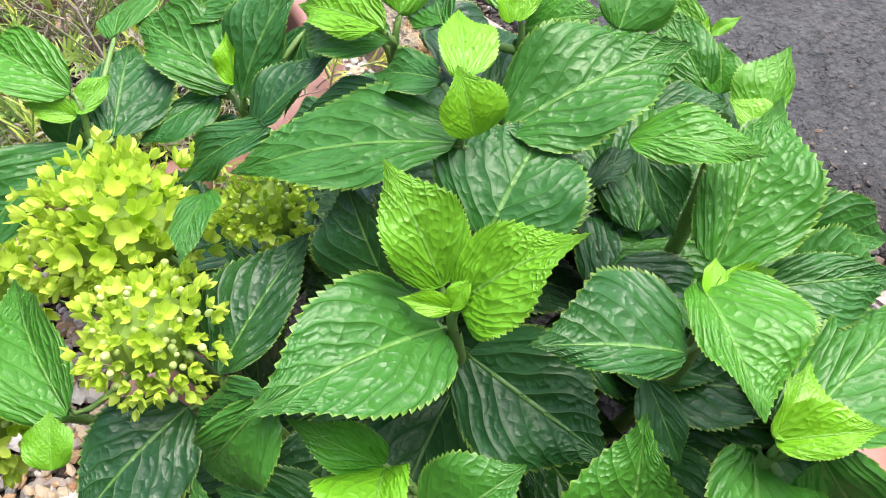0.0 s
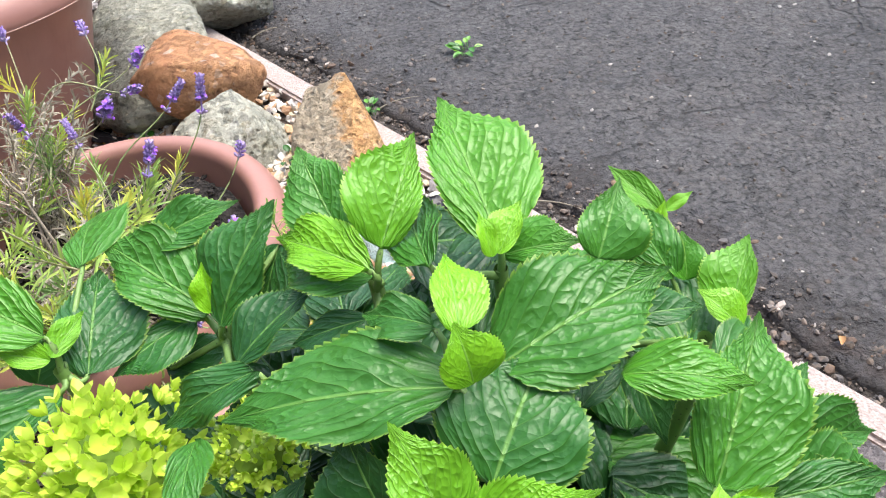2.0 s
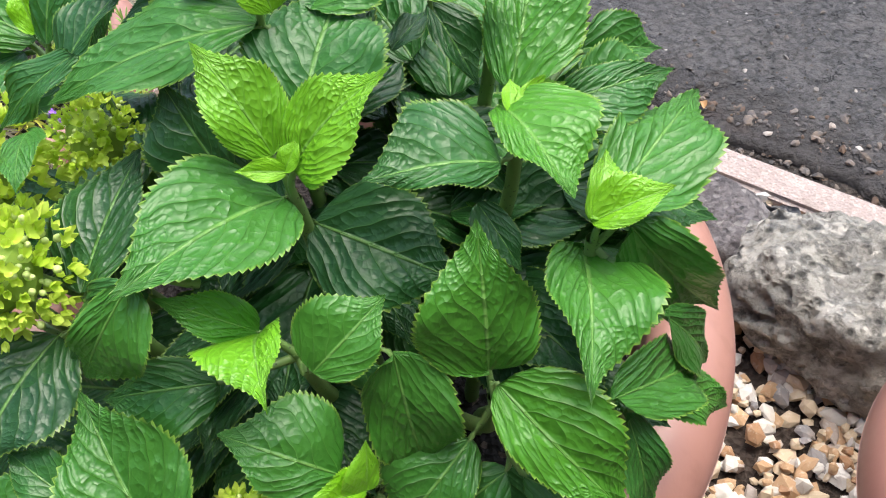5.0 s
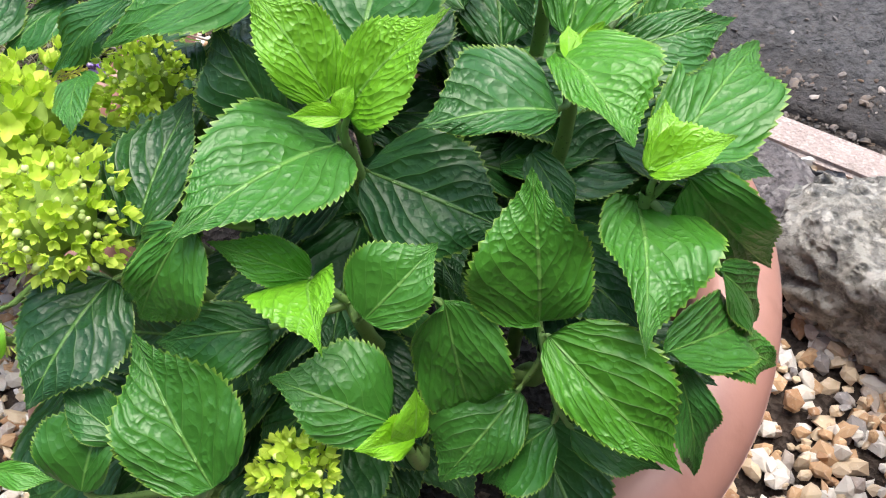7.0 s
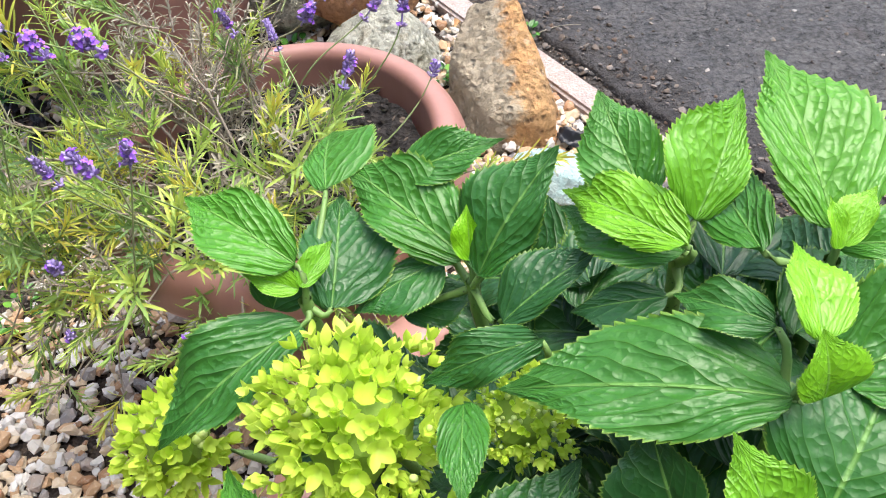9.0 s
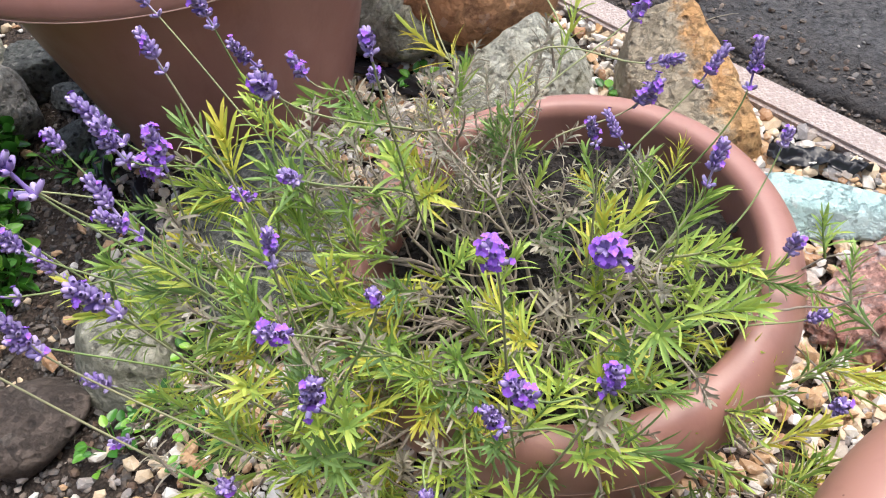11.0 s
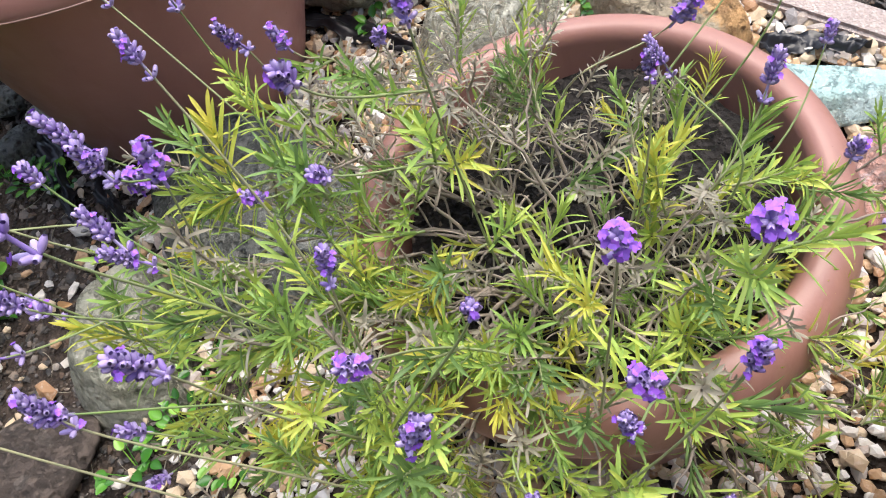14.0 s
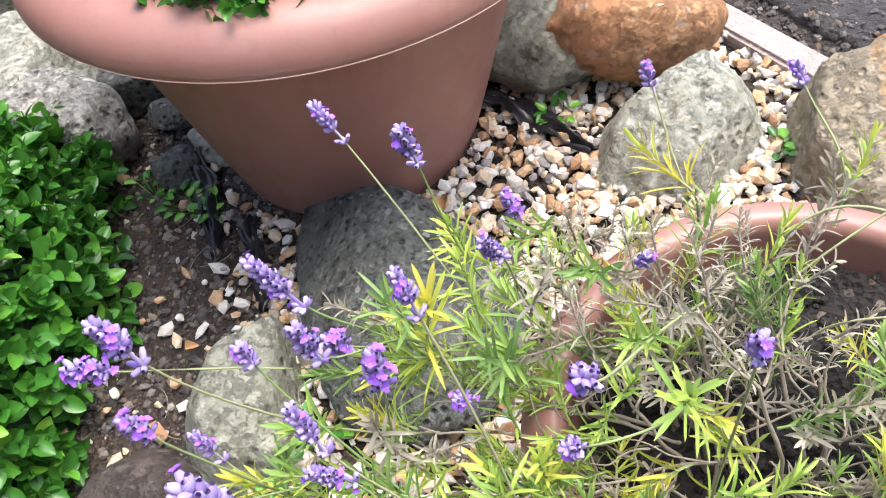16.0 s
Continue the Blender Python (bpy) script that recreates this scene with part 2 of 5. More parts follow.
mat_hleaf = leaf_material()
mat_hstem = material("hydrangea_stem", (0.13, 0.26, 0.05), 0.5)
_g = Graph(mat_hstem)
_sp = _g.ramp(_g.voronoi(330), (0.12, 1.0), (0.22, 0.0))
colour(_g, _g.mix(_g.math("MULTIPLY", _sp, 0.8), _g.mix(_g.noise(40), (0.10, 0.22, 0.04), (0.22, 0.34, 0.10)), (0.03, 0.035, 0.02)))
mat_sepal = material("lime_sepal", (0.45, 0.6, 0.06), 0.55)
_g = Graph(mat_sepal)
_c = _g.mix(_g.noise(70, 3), (0.46, 0.67, 0.03), (0.68, 0.83, 0.10))
_c = _g.mix(_g.math("MULTIPLY", _g.rand(), 0.5), _c, (0.74, 0.86, 0.18))
_pink = _g.ramp(_g.noise(22, 2), (0.62, 0.0), (0.72, 1.0))
colour(_g, _g.mix(_g.math("MULTIPLY", _pink, 0.4), _c, (0.75, 0.42, 0.22)))
_tr = _g.put("ShaderNodeBsdfTranslucent", Color=_c)
_mx = _g.put("ShaderNodeMixShader", Fac=0.38)
_g.set(_mx.inputs[1], _g.b.outputs[0])
_g.set(_mx.inputs[2], _tr.outputs[0])
_g.set(_g.t.nodes["Material Output"].inputs[0], _mx.outputs[0])

hydrangea = thing("hydrangea", "bushy green hydrangea with lime flower heads in a terracotta pot", "hydrangea", at=(0, 0, 0))
LEAVES = []
rng = random.Random(7)


def leaf(base, tip, normal, left, right, tone, bend, at=0.38):
    """One toothed, quilted leaf from base to tip; left and right are its half widths."""
    b, t, n = Vector(base), Vector(tip), Vector(normal)
    ax = (t - b).normalized()
    n = (n - ax * n.dot(ax)).normalized()
    side = n.cross(ax)
    size, rows = (t - b).length, 72
    cols = (0.0, 0.06, 0.15, 0.27, 0.40, 0.53, 0.66, 0.78, 0.88, 0.945, 1.0)
    cols = [-c for c in cols[:0:-1]] + list(cols)
    at, k = min(at, 0.42), 0.5
    q = k * (1 - at) / at
    top = at ** k * (1 - at) ** q
    fold = rng.uniform(0.2, 0.5) * (1.25 if tone > 0.85 else 1.0)
    curl, twist, wave, ps = rng.uniform(0.05, 0.3), rng.uniform(-0.25, 0.25), rng.uniform(0.02, 0.06), rng.uniform(0, 9)
    veins = rng.uniform(5.2, 6.1) if size > 0.06 else 4.6
    amp = 0.007 * size * (1.5 if tone > 0.7 else 1.0)
    verts, uvs, faces = [], [], []
    for i in range(rows + 1):
        s = i / rows
        prof = (s ** k * (1 - s) ** q) / top
        x = min(1.0, max(0.0, (s - 0.55) / 0.45))
        prof *= 1 - 0.7 * x * x * (3 - 2 * x)
        mid = b + ax * (size * s) + n * (bend * size * math.sin(math.pi * s) * (1.1 - 0.4 * s))
        tw = twist * (s - 0.3)
        for v in cols:
            w = (left if v > 0 else right) * prof
            a = abs(v)
            if a == 1.0:
                w *= (0.968, 1.0, 1.036)[i % 3]
            ph = veins * (s - (0.46 * a + 0.16 * a * a + 0.05 * noise.noise(Vector((s * 5, v * 3, ps)))) * min(1.0, prof * 1.3))
            h = fold * w * a - curl * w * a * a + tw * w * v
            env = min(1.0, 5 * a) * (1 - a ** 5) * min(1.0, 5 * (1 - s)) * min(1.0, 8 * s)
            h += amp * env * (abs(math.sin(math.pi * ph)) ** 0.8 - 0.6) * (0.85 + 0.5 * noise.noise(Vector((s * 6 + ps, v * 4, 1.7))))
            h += wave * size * a * a * math.sin(11 * s + ps + (2 if v > 0 else 0)) * min(1.0, 4 * (1 - s))
            h += size * 0.016 * noise.noise(Vector((s * 5 + ps, v * 2.5, 3 * ps))) * env
            verts.append(mid + side * (v * w) + n * h + (ax * (1.1 * size / rows) if a == 1.0 and i % 3 == 2 and i < rows - 2 else Vector()))
            uvs.append((ph, a))
    m = len(cols)
    for i in range(rows):
        for j in range(m - 1):
            faces.append((i * m + j, i * m + j + 1, (i + 1) * m + j + 1, (i + 1) * m + j))
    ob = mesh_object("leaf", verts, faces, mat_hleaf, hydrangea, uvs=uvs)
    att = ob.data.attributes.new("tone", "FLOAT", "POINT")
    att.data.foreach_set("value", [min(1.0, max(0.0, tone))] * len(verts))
    att = ob.data.attributes.new("relief", "FLOAT", "POINT")
    att.data.foreach_set("value", [min(1.0, size / 0.09) ** 1.3] * len(verts))
    LEAVES.append((b, ax, n, size, left, right, t))
    return ob


def tube(points, radii, sides=8):
    """Verts and faces of a tapered round stalk through the points."""
    verts, faces = [], []
    for i, p in enumerate(points):
        d = (points[min(i + 1, len(points) - 1)] - points[max(i - 1, 0)]).normalized()
        u = d.orthogonal().normalized()
        w = d.cross(u)
        for j in range(sides):
            a = 2 * math.pi * j / sides
            verts.append(p + (u * math.cos(a) + w * math.sin(a)) * radii[i])
    for i in range(len(points) - 1):
        for j in range(sides):
            k = (j + 1) % sides
            faces.append((i * sides + j, i * sides + k, (i + 1) * sides + k, (i + 1) * sides + j))
    return verts, faces


def bezier(a, b, c, d, n):
    out = []
    for i in range(n + 1):
        t = i / n
        u = 1 - t
        out.append(a * u ** 3 + b * (3 * u * u * t) + c * (3 * u * t * t) + d * t ** 3)
    return out


leaf((0.103, 0.416, 0.576), (0.022, 0.358, 0.607), (0.42, -0.11, 0.90), 0.032, 0.035, 0.45, 0.10, at=0.35)
leaf((0.106, 0.422, 0.600), (0.088, 0.453, 0.653), (0.34, -0.75, 0.56), 0.018, 0.022, 0.90, 0.10, at=0.40)
leaf((0.113, 0.415, 0.594), (0.172, 0.410, 0.640), (-0.60, -0.33, 0.73), 0.023, 0.026, 0.90, 0.10, at=0.33)
leaf((0.110, 0.411, 0.597), (0.086, 0.415, 0.604), (0.03, -0.77, 0.63), 0.005, 0.007, 1.00, 0.05, at=0.35)
leaf((0.109, 0.411, 0.597), (0.121, 0.417, 0.610), (-0.32, -0.71, 0.62), 0.006, 0.005, 1.00, 0.05, at=0.48)
leaf((0.120, 0.477, 0.635), (-0.001, 0.504, 0.608), (-0.24, -0.14, 0.96), 0.024, 0.033, 0.40, 0.08, at=0.44)
leaf((0.128, 0.439, 0.609), (0.168, 0.497, 0.630), (-0.05, -0.30, 0.95), 0.037, 0.037, 0.30, 0.10, at=0.33)
leaf((0.142, 0.489, 0.629), (0.237, 0.519, 0.643), (-0.04, -0.32, 0.95), 0.033, 0.032, 0.40, 0.08, at=0.37)
leaf((0.126, 0.483, 0.666), (0.126, 0.531, 0.670), (0.19, -0.08, 0.98), 0.011, 0.016, 0.95, 0.10, at=0.36)
leaf((0.128, 0.471, 0.643), (0.124, 0.482, 0.675), (0.27, -0.91, 0.33), 0.014, 0.017, 1.00, 0.10, at=0.50)
leaf((0.196, 0.468, 0.633), (0.254, 0.450, 0.631), (-0.07, -0.35, 0.93), 0.016, 0.012, 0.60, 0.15, at=0.45)
leaf((0.230, 0.428, 0.587), (0.274, 0.496, 0.624), (-0.08, -0.43, 0.90), 0.020, 0.033, 0.55, 0.06, at=0.40)
leaf((0.220, 0.419, 0.588), (0.231, 0.348, 0.585), (0.02, -0.04, 1.00), 0.036, 0.014, 0.60, 0.12, at=0.46)
leaf((0.225, 0.411, 0.589), (0.259, 0.425, 0.583), (0.37, -0.60, 0.71), 0.009, 0.007, 1.00, 0.05, at=0.39)
leaf((0.223, 0.409, 0.590), (0.229, 0.425, 0.597), (0.13, -0.49, 0.86), 0.005, 0.006, 1.00, 0.05, at=0.50)
leaf((0.208, 0.385, 0.584), (0.140, 0.384, 0.602), (0.25, -0.29, 0.92), 0.014, 0.035, 0.25, 0.10, at=0.36)
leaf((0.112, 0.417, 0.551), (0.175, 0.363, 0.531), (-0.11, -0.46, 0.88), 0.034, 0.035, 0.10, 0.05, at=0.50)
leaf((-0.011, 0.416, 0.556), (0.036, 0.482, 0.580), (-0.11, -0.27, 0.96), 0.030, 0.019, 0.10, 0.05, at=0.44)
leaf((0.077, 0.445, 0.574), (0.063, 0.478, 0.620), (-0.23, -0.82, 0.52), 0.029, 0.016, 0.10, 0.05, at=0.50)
leaf((0.173, 0.326, 0.503), (0.187, 0.361, 0.579), (-0.12, -0.89, 0.43), 0.036, 0.026, 0.50, 0.12, at=0.39)
leaf((0.242, 0.368, 0.519), (0.208, 0.277, 0.526), (0.25, -0.03, 0.97), 0.038, 0.022, 0.50, 0.12, at=0.30)
leaf((0.175, 0.319, 0.499), (0.218, 0.248, 0.448), (-0.14, -0.63, 0.76), 0.036, 0.019, 0.60, 0.10, at=0.35)
leaf((0.091, 0.338, 0.536), (0.136, 0.354, 0.555), (-0.05, -0.70, 0.71), 0.026, 0.018, 0.50, 0.10, at=0.40)
leaf((0.071, 0.364, 0.546), (0.037, 0.366, 0.592), (0.56, -0.70, 0.45), 0.011, 0.013, 0.60, 0.10, at=0.43)
leaf((0.072, 0.363, 0.546), (0.074, 0.300, 0.574), (-0.05, 0.40, 0.91), 0.014, 0.028, 0.80, 0.15, at=0.30)
leaf((0.086, 0.303, 0.495), (0.040, 0.325, 0.533), (0.31, -0.60, 0.74), 0.020, 0.032, 0.40, 0.12, at=0.44)
leaf((0.130, 0.339, 0.527), (0.127, 0.314, 0.427), (-0.23, -0.94, 0.24), 0.028, 0.023, 0.45, 0.10, at=0.35)
leaf((-0.004, 0.297, 0.498), (-0.020, 0.368, 0.543), (0.01, -0.53, 0.85), 0.028, 0.034, 0.40, 0.08, at=0.38)
leaf((-0.078, 0.326, 0.482), (-0.045, 0.360, 0.511), (-0.10, -0.59, 0.80), 0.028, 0.013, 0.35, 0.10, at=0.49)
leaf((0.045, 0.351, 0.535), (-0.015, 0.369, 0.528), (-0.24, -0.43, 0.87), 0.024, 0.016, 0.30, 0.10, at=0.40)
leaf((0.095, 0.298, 0.479), (0.067, 0.289, 0.505), (0.66, -0.54, 0.53), 0.008, 0.014, 0.95, 0.05, at=0.36)
leaf((0.095, 0.298, 0.479), (0.104, 0.310, 0.507), (0.22, -0.92, 0.32), 0.016, 0.006, 0.95, 0.05, at=0.50)
leaf((0.154, 0.315, 0.459), (0.098, 0.292, 0.429), (-0.12, -0.66, 0.74), 0.020, 0.033, 0.40, 0.10, at=0.46)
leaf((0.262, 0.353, 0.545), (0.324, 0.352, 0.432), (-0.13, -0.99, -0.06), 0.024, 0.024, 0.40, 0.08, at=0.30)
leaf((0.250, 0.360, 0.548), (0.344, 0.437, 0.534), (0.22, -0.09, 0.97), 0.023, 0.034, 0.45, 0.06, at=0.50)
leaf((0.242, 0.355, 0.557), (0.263, 0.385, 0.569), (0.30, -0.54, 0.79), 0.007, 0.017, 1.00, 0.05, at=0.50)
leaf((0.242, 0.355, 0.555), (0.283, 0.349, 0.569), (-0.35, -0.34, 0.87), 0.015, 0.010, 0.95, 0.05, at=0.50)
leaf((0.252, 0.428, 0.566), (0.325, 0.432, 0.561), (0.08, -0.49, 0.87), 0.014, 0.024, 0.35, 0.06, at=0.37)
leaf((0.224, 0.288, 0.503), (0.295, 0.327, 0.428), (0.77, -0.28, 0.57), 0.021, 0.021, 0.40, 0.08, at=0.44)
leaf((0.259, 0.308, 0.458), (0.313, 0.312, 0.388), (0.65, -0.59, 0.48), 0.017, 0.017, 0.50, 0.08, at=0.36)
leaf((0.167, 0.297, 0.444), (0.120, 0.291, 0.410), (-0.56, -0.21, 0.80), 0.025, 0.016, 0.35, 0.10, at=0.40)
leaf((0.174, 0.290, 0.447), (0.216, 0.260, 0.425), (-0.04, -0.63, 0.78), 0.013, 0.013, 0.30, 0.08, at=0.35)
leaf((0.031, 0.370, 0.601), (-0.012, 0.367, 0.552), (-0.39, -0.83, 0.39), 0.025, 0.012, 0.50, 0.15, at=0.42)
leaf((0.023, 0.380, 0.589), (-0.028, 0.394, 0.535), (-0.75, -0.21, 0.63), 0.014, 0.016, 0.25, 0.05, at=0.50)
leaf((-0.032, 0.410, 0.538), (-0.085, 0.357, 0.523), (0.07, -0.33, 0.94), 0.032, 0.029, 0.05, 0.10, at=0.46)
leaf((0.232, 0.288, 0.481), (0.231, 0.256, 0.414), (0.17, -0.89, 0.42), 0.014, 0.014, 0.35, 0.08, at=0.50)
leaf((0.195, 0.391, 0.554), (0.206, 0.360, 0.527), (0.07, -0.63, 0.77), 0.010, 0.013, 0.15, 0.05, at=0.44)
leaf((-0.092, 0.408, 0.543), (-0.149, 0.503, 0.547), (-0.30, -0.22, 0.93), 0.031, 0.021, 0.55, 0.08, at=0.36)
leaf((-0.100, 0.384, 0.532), (-0.100, 0.409, 0.549), (0.14, -0.57, 0.81), 0.013, 0.013, 0.90, 0.05, at=0.50)
leaf((0.095, 0.564, 0.650), (0.124, 0.620, 0.680), (0.26, -0.56, 0.79), 0.030, 0.013, 0.75, 0.08, at=0.36)
leaf((0.075, 0.580, 0.647), (0.057, 0.635, 0.674), (-0.27, -0.49, 0.83), 0.023, 0.019, 0.50, 0.06, at=0.50)
leaf((0.156, 0.556, 0.647), (0.141, 0.649, 0.680), (0.02, -0.33, 0.94), 0.021, 0.038, 0.65, 0.06, at=0.49)
leaf((0.154, 0.541, 0.652), (0.171, 0.562, 0.667), (-0.04, -0.55, 0.84), 0.012, 0.006, 1.00, 0.05, at=0.49)
leaf((0.150, 0.538, 0.654), (0.147, 0.554, 0.672), (0.42, -0.63, 0.65), 0.007, 0.005, 1.00, 0.05, at=0.50)
leaf((0.201, 0.525, 0.652), (0.221, 0.557, 0.675), (-0.09, -0.53, 0.84), 0.014, 0.022, 0.50, 0.06, at=0.30)
leaf((0.158, 0.553, 0.639), (0.198, 0.541, 0.650), (-0.36, -0.43, 0.83), 0.017, 0.008, 0.60, 0.10, at=0.50)
leaf((0.293, 0.558, 0.545), (0.317, 0.595, 0.575), (-0.24, -0.52, 0.82), 0.024, 0.010, 0.70, 0.08, at=0.50)
leaf((0.296, 0.548, 0.545), (0.276, 0.571, 0.561), (0.01, -0.55, 0.84), 0.007, 0.015, 0.90, 0.08, at=0.50)
leaf((0.296, 0.683, 0.524), (0.319, 0.689, 0.532), (-0.12, -0.57, 0.81), 0.005, 0.005, 0.85, 0.05, at=0.50)
leaf((0.295, 0.680, 0.522), (0.265, 0.724, 0.542), (-0.18, -0.50, 0.84), 0.011, 0.011, 0.70, 0.05, at=0.50)
leaf((-0.018, 0.605, 0.586), (-0.091, 0.672, 0.605), (-0.12, -0.39, 0.91), 0.021, 0.030, 0.45, 0.08, at=0.42)
leaf((-0.010, 0.588, 0.591), (0.037, 0.626, 0.647), (-0.45, -0.52, 0.73), 0.033, 0.019, 0.30, 0.08, at=0.50)
leaf((-0.014, 0.597, 0.594), (-0.014, 0.613, 0.621), (0.01, -0.86, 0.50), 0.010, 0.006, 1.00, 0.05, at=0.50)
leaf((-0.108, 0.588, 0.609), (-0.175, 0.631, 0.624), (-0.01, -0.35, 0.94), 0.023, 0.020, 0.60, 0.10, at=0.45)
leaf((-0.107, 0.580, 0.599), (-0.091, 0.610, 0.603), (0.61, -0.43, 0.67), 0.010, 0.006, 0.85, 0.05, at=0.41)
leaf((-0.108, 0.580, 0.597), (-0.137, 0.583, 0.609), (0.25, -0.62, 0.74), 0.007, 0.010, 0.95, 0.05, at=0.46)
leaf((-0.094, 0.580, 0.578), (-0.093, 0.656, 0.593), (0.29, -0.18, 0.94), 0.022, 0.034, 0.20, 0.08, at=0.50)
leaf((-0.033, 0.614, 0.575), (-0.084, 0.584, 0.568), (-0.00, -0.22, 0.97), 0.023, 0.011, 0.30, 0.08, at=0.48)
leaf((0.002, 0.552, 0.595), (0.054, 0.576, 0.621), (-0.35, -0.25, 0.91), 0.021, 0.012, 0.15, 0.06, at=0.45)
leaf((-0.109, 0.569, 0.579), (-0.195, 0.519, 0.537), (-0.18, -0.43, 0.89), 0.021, 0.029, 0.35, 0.12, at=0.44)
leaf((0.088, 0.545, 0.654), (0.036, 0.599, 0.641), (-0.39, -0.16, 0.91), 0.014, 0.019, 0.90, 0.08, at=0.43)
leaf((0.089, 0.551, 0.643), (0.035, 0.600, 0.628), (-0.36, -0.12, 0.92), 0.022, 0.014, 0.40, 0.08, at=0.48)
leaf((0.115, 0.500, 0.654), (0.080, 0.530, 0.639), (-0.47, -0.08, 0.88), 0.013, 0.012, 0.35, 0.08, at=0.50)
leaf((0.081, 0.541, 0.623), (0.036, 0.548, 0.606), (-0.38, -0.32, 0.87), 0.016, 0.009, 0.10, 0.06, at=0.50)
leaf((0.020, 0.523, 0.620), (-0.040, 0.523, 0.586), (-0.44, -0.45, 0.77), 0.013, 0.014, 0.25, 0.10, at=0.45)
leaf((-0.018, 0.505, 0.595), (-0.018, 0.445, 0.606), (-0.07, 0.19, 0.98), 0.013, 0.012, 0.40, 0.08, at=0.37)
leaf((0.118, 0.537, 0.656), (0.113, 0.623, 0.627), (-0.41, 0.27, 0.87), 0.017, 0.017, 0.40, 0.06, at=0.41)
leaf((-0.100, 0.652, 0.602), (-0.107, 0.722, 0.587), (-0.23, 0.18, 0.96), 0.014, 0.036, 0.50, 0.08, at=0.50)
leaf((-0.051, 0.653, 0.609), (0.009, 0.661, 0.624), (-0.14, -0.51, 0.85), 0.017, 0.015, 0.40, 0.08, at=0.34)
leaf((0.027, 0.642, 0.598), (0.004, 0.605, 0.555), (-0.53, -0.49, 0.69), 0.028, 0.013, 0.20, 0.05, at=0.30)
leaf((-0.060, 0.602, 0.545), (-0.009, 0.610, 0.556), (-0.17, -0.23, 0.96), 0.012, 0.019, 0.15, 0.05, at=0.50)
leaf((0.211, 0.512, 0.591), (0.224, 0.474, 0.555), (0.18, -0.64, 0.75), 0.017, 0.011, 0.15, 0.05, at=0.50)
leaf((0.181, 0.484, 0.590), (0.211, 0.510, 0.589), (0.21, -0.20, 0.96), 0.008, 0.008, 0.15, 0.05, at=0.44)
leaf((0.276, 0.645, 0.538), (0.286, 0.658, 0.558), (-0.33, -0.70, 0.63), 0.006, 0.005, 1.00, 0.05, at=0.48)
leaf((0.269, 0.592, 0.551), (0.248, 0.638, 0.586), (-0.12, -0.63, 0.77), 0.017, 0.018, 0.45, 0.06, at=0.50)
leaf((0.278, 0.591, 0.548), (0.281, 0.614, 0.570), (-0.15, -0.65, 0.74), 0.012, 0.013, 0.60, 0.06, at=0.50)
leaf((0.224, 0.534, 0.592), (0.266, 0.539, 0.583), (0.25, -0.39, 0.88), 0.014, 0.009, 0.20, 0.05, at=0.48)
leaf((0.263, 0.503, 0.576), (0.298, 0.520, 0.565), (0.43, -0.30, 0.85), 0.020, 0.008, 0.35, 0.05, at=0.50)
leaf((0.280, 0.455, 0.574), (0.334, 0.462, 0.549), (0.41, -0.61, 0.68), 0.020, 0.011, 0.35, 0.05, at=0.31)
leaf((0.268, 0.429, 0.553), (0.327, 0.443, 0.544), (0.24, -0.56, 0.79), 0.031, 0.012, 0.40, 0.05, at=0.50)
leaf((-0.133, 0.593, 0.565), (-0.119, 0.611, 0.590), (0.15, -0.83, 0.54), 0.017, 0.017, 0.20, 0.05, at=0.46)
leaf((-0.046, 0.337, 0.503), (-0.069, 0.365, 0.518), (0.04, -0.44, 0.90), 0.013, 0.015, 0.30, 0.08, at=0.50)
leaf((-0.109, 0.339, 0.508), (-0.080, 0.325, 0.504), (-0.04, -0.36, 0.93), 0.006, 0.008, 0.60, 0.08, at=0.44)
leaf((0.113, 0.351, 0.511), (0.113, 0.338, 0.498), (-0.23, -0.68, 0.69), 0.009, 0.009, 0.25, 0.05, at=0.50)
leaf((0.271, 0.326, 0.495), (0.305, 0.330, 0.418), (0.71, -0.66, 0.27), 0.016, 0.019, 0.35, 0.06, at=0.44)

# shoots: each rises from the earth to the knot where its leaves meet
SHOOTS = [(0.108, 0.414, 0.575), (0.118, 0.478, 0.625), (0.226, 0.415, 0.575), (0.245, 0.36, 0.535), (0.172, 0.318, 0.49), (0.085, 0.358, 0.53),
          (0.155, 0.548, 0.635), (0.088, 0.56, 0.63), (-0.015, 0.597, 0.575), (-0.107, 0.58, 0.588), (0.245, 0.49, 0.62), (0.02, 0.52, 0.55),
          (0.0, 0.415, 0.52), (-0.06, 0.46, 0.53), (0.09, 0.30, 0.465), (-0.05, 0.33, 0.45), (0.235, 0.30, 0.45)]
for k, top in enumerate(SHOOTS):
    top = Vector(top)
    foot = Vector((0.10 + (top.x - 0.10) * 0.5, 0.50 + (top.y - 0.50) * 0.45, 0.26))
    pts = bezier(foot, foot + Vector((0, 0, 0.12)), top - Vector((0, 0, 0.10)), top, 12)
    v, f = tube(pts, [0.0062 - 0.0022 * i / 12 for i in range(13)])
    mesh_object("stem", v, f, mat_hstem, hydrangea, label="green stem with dark speckles")
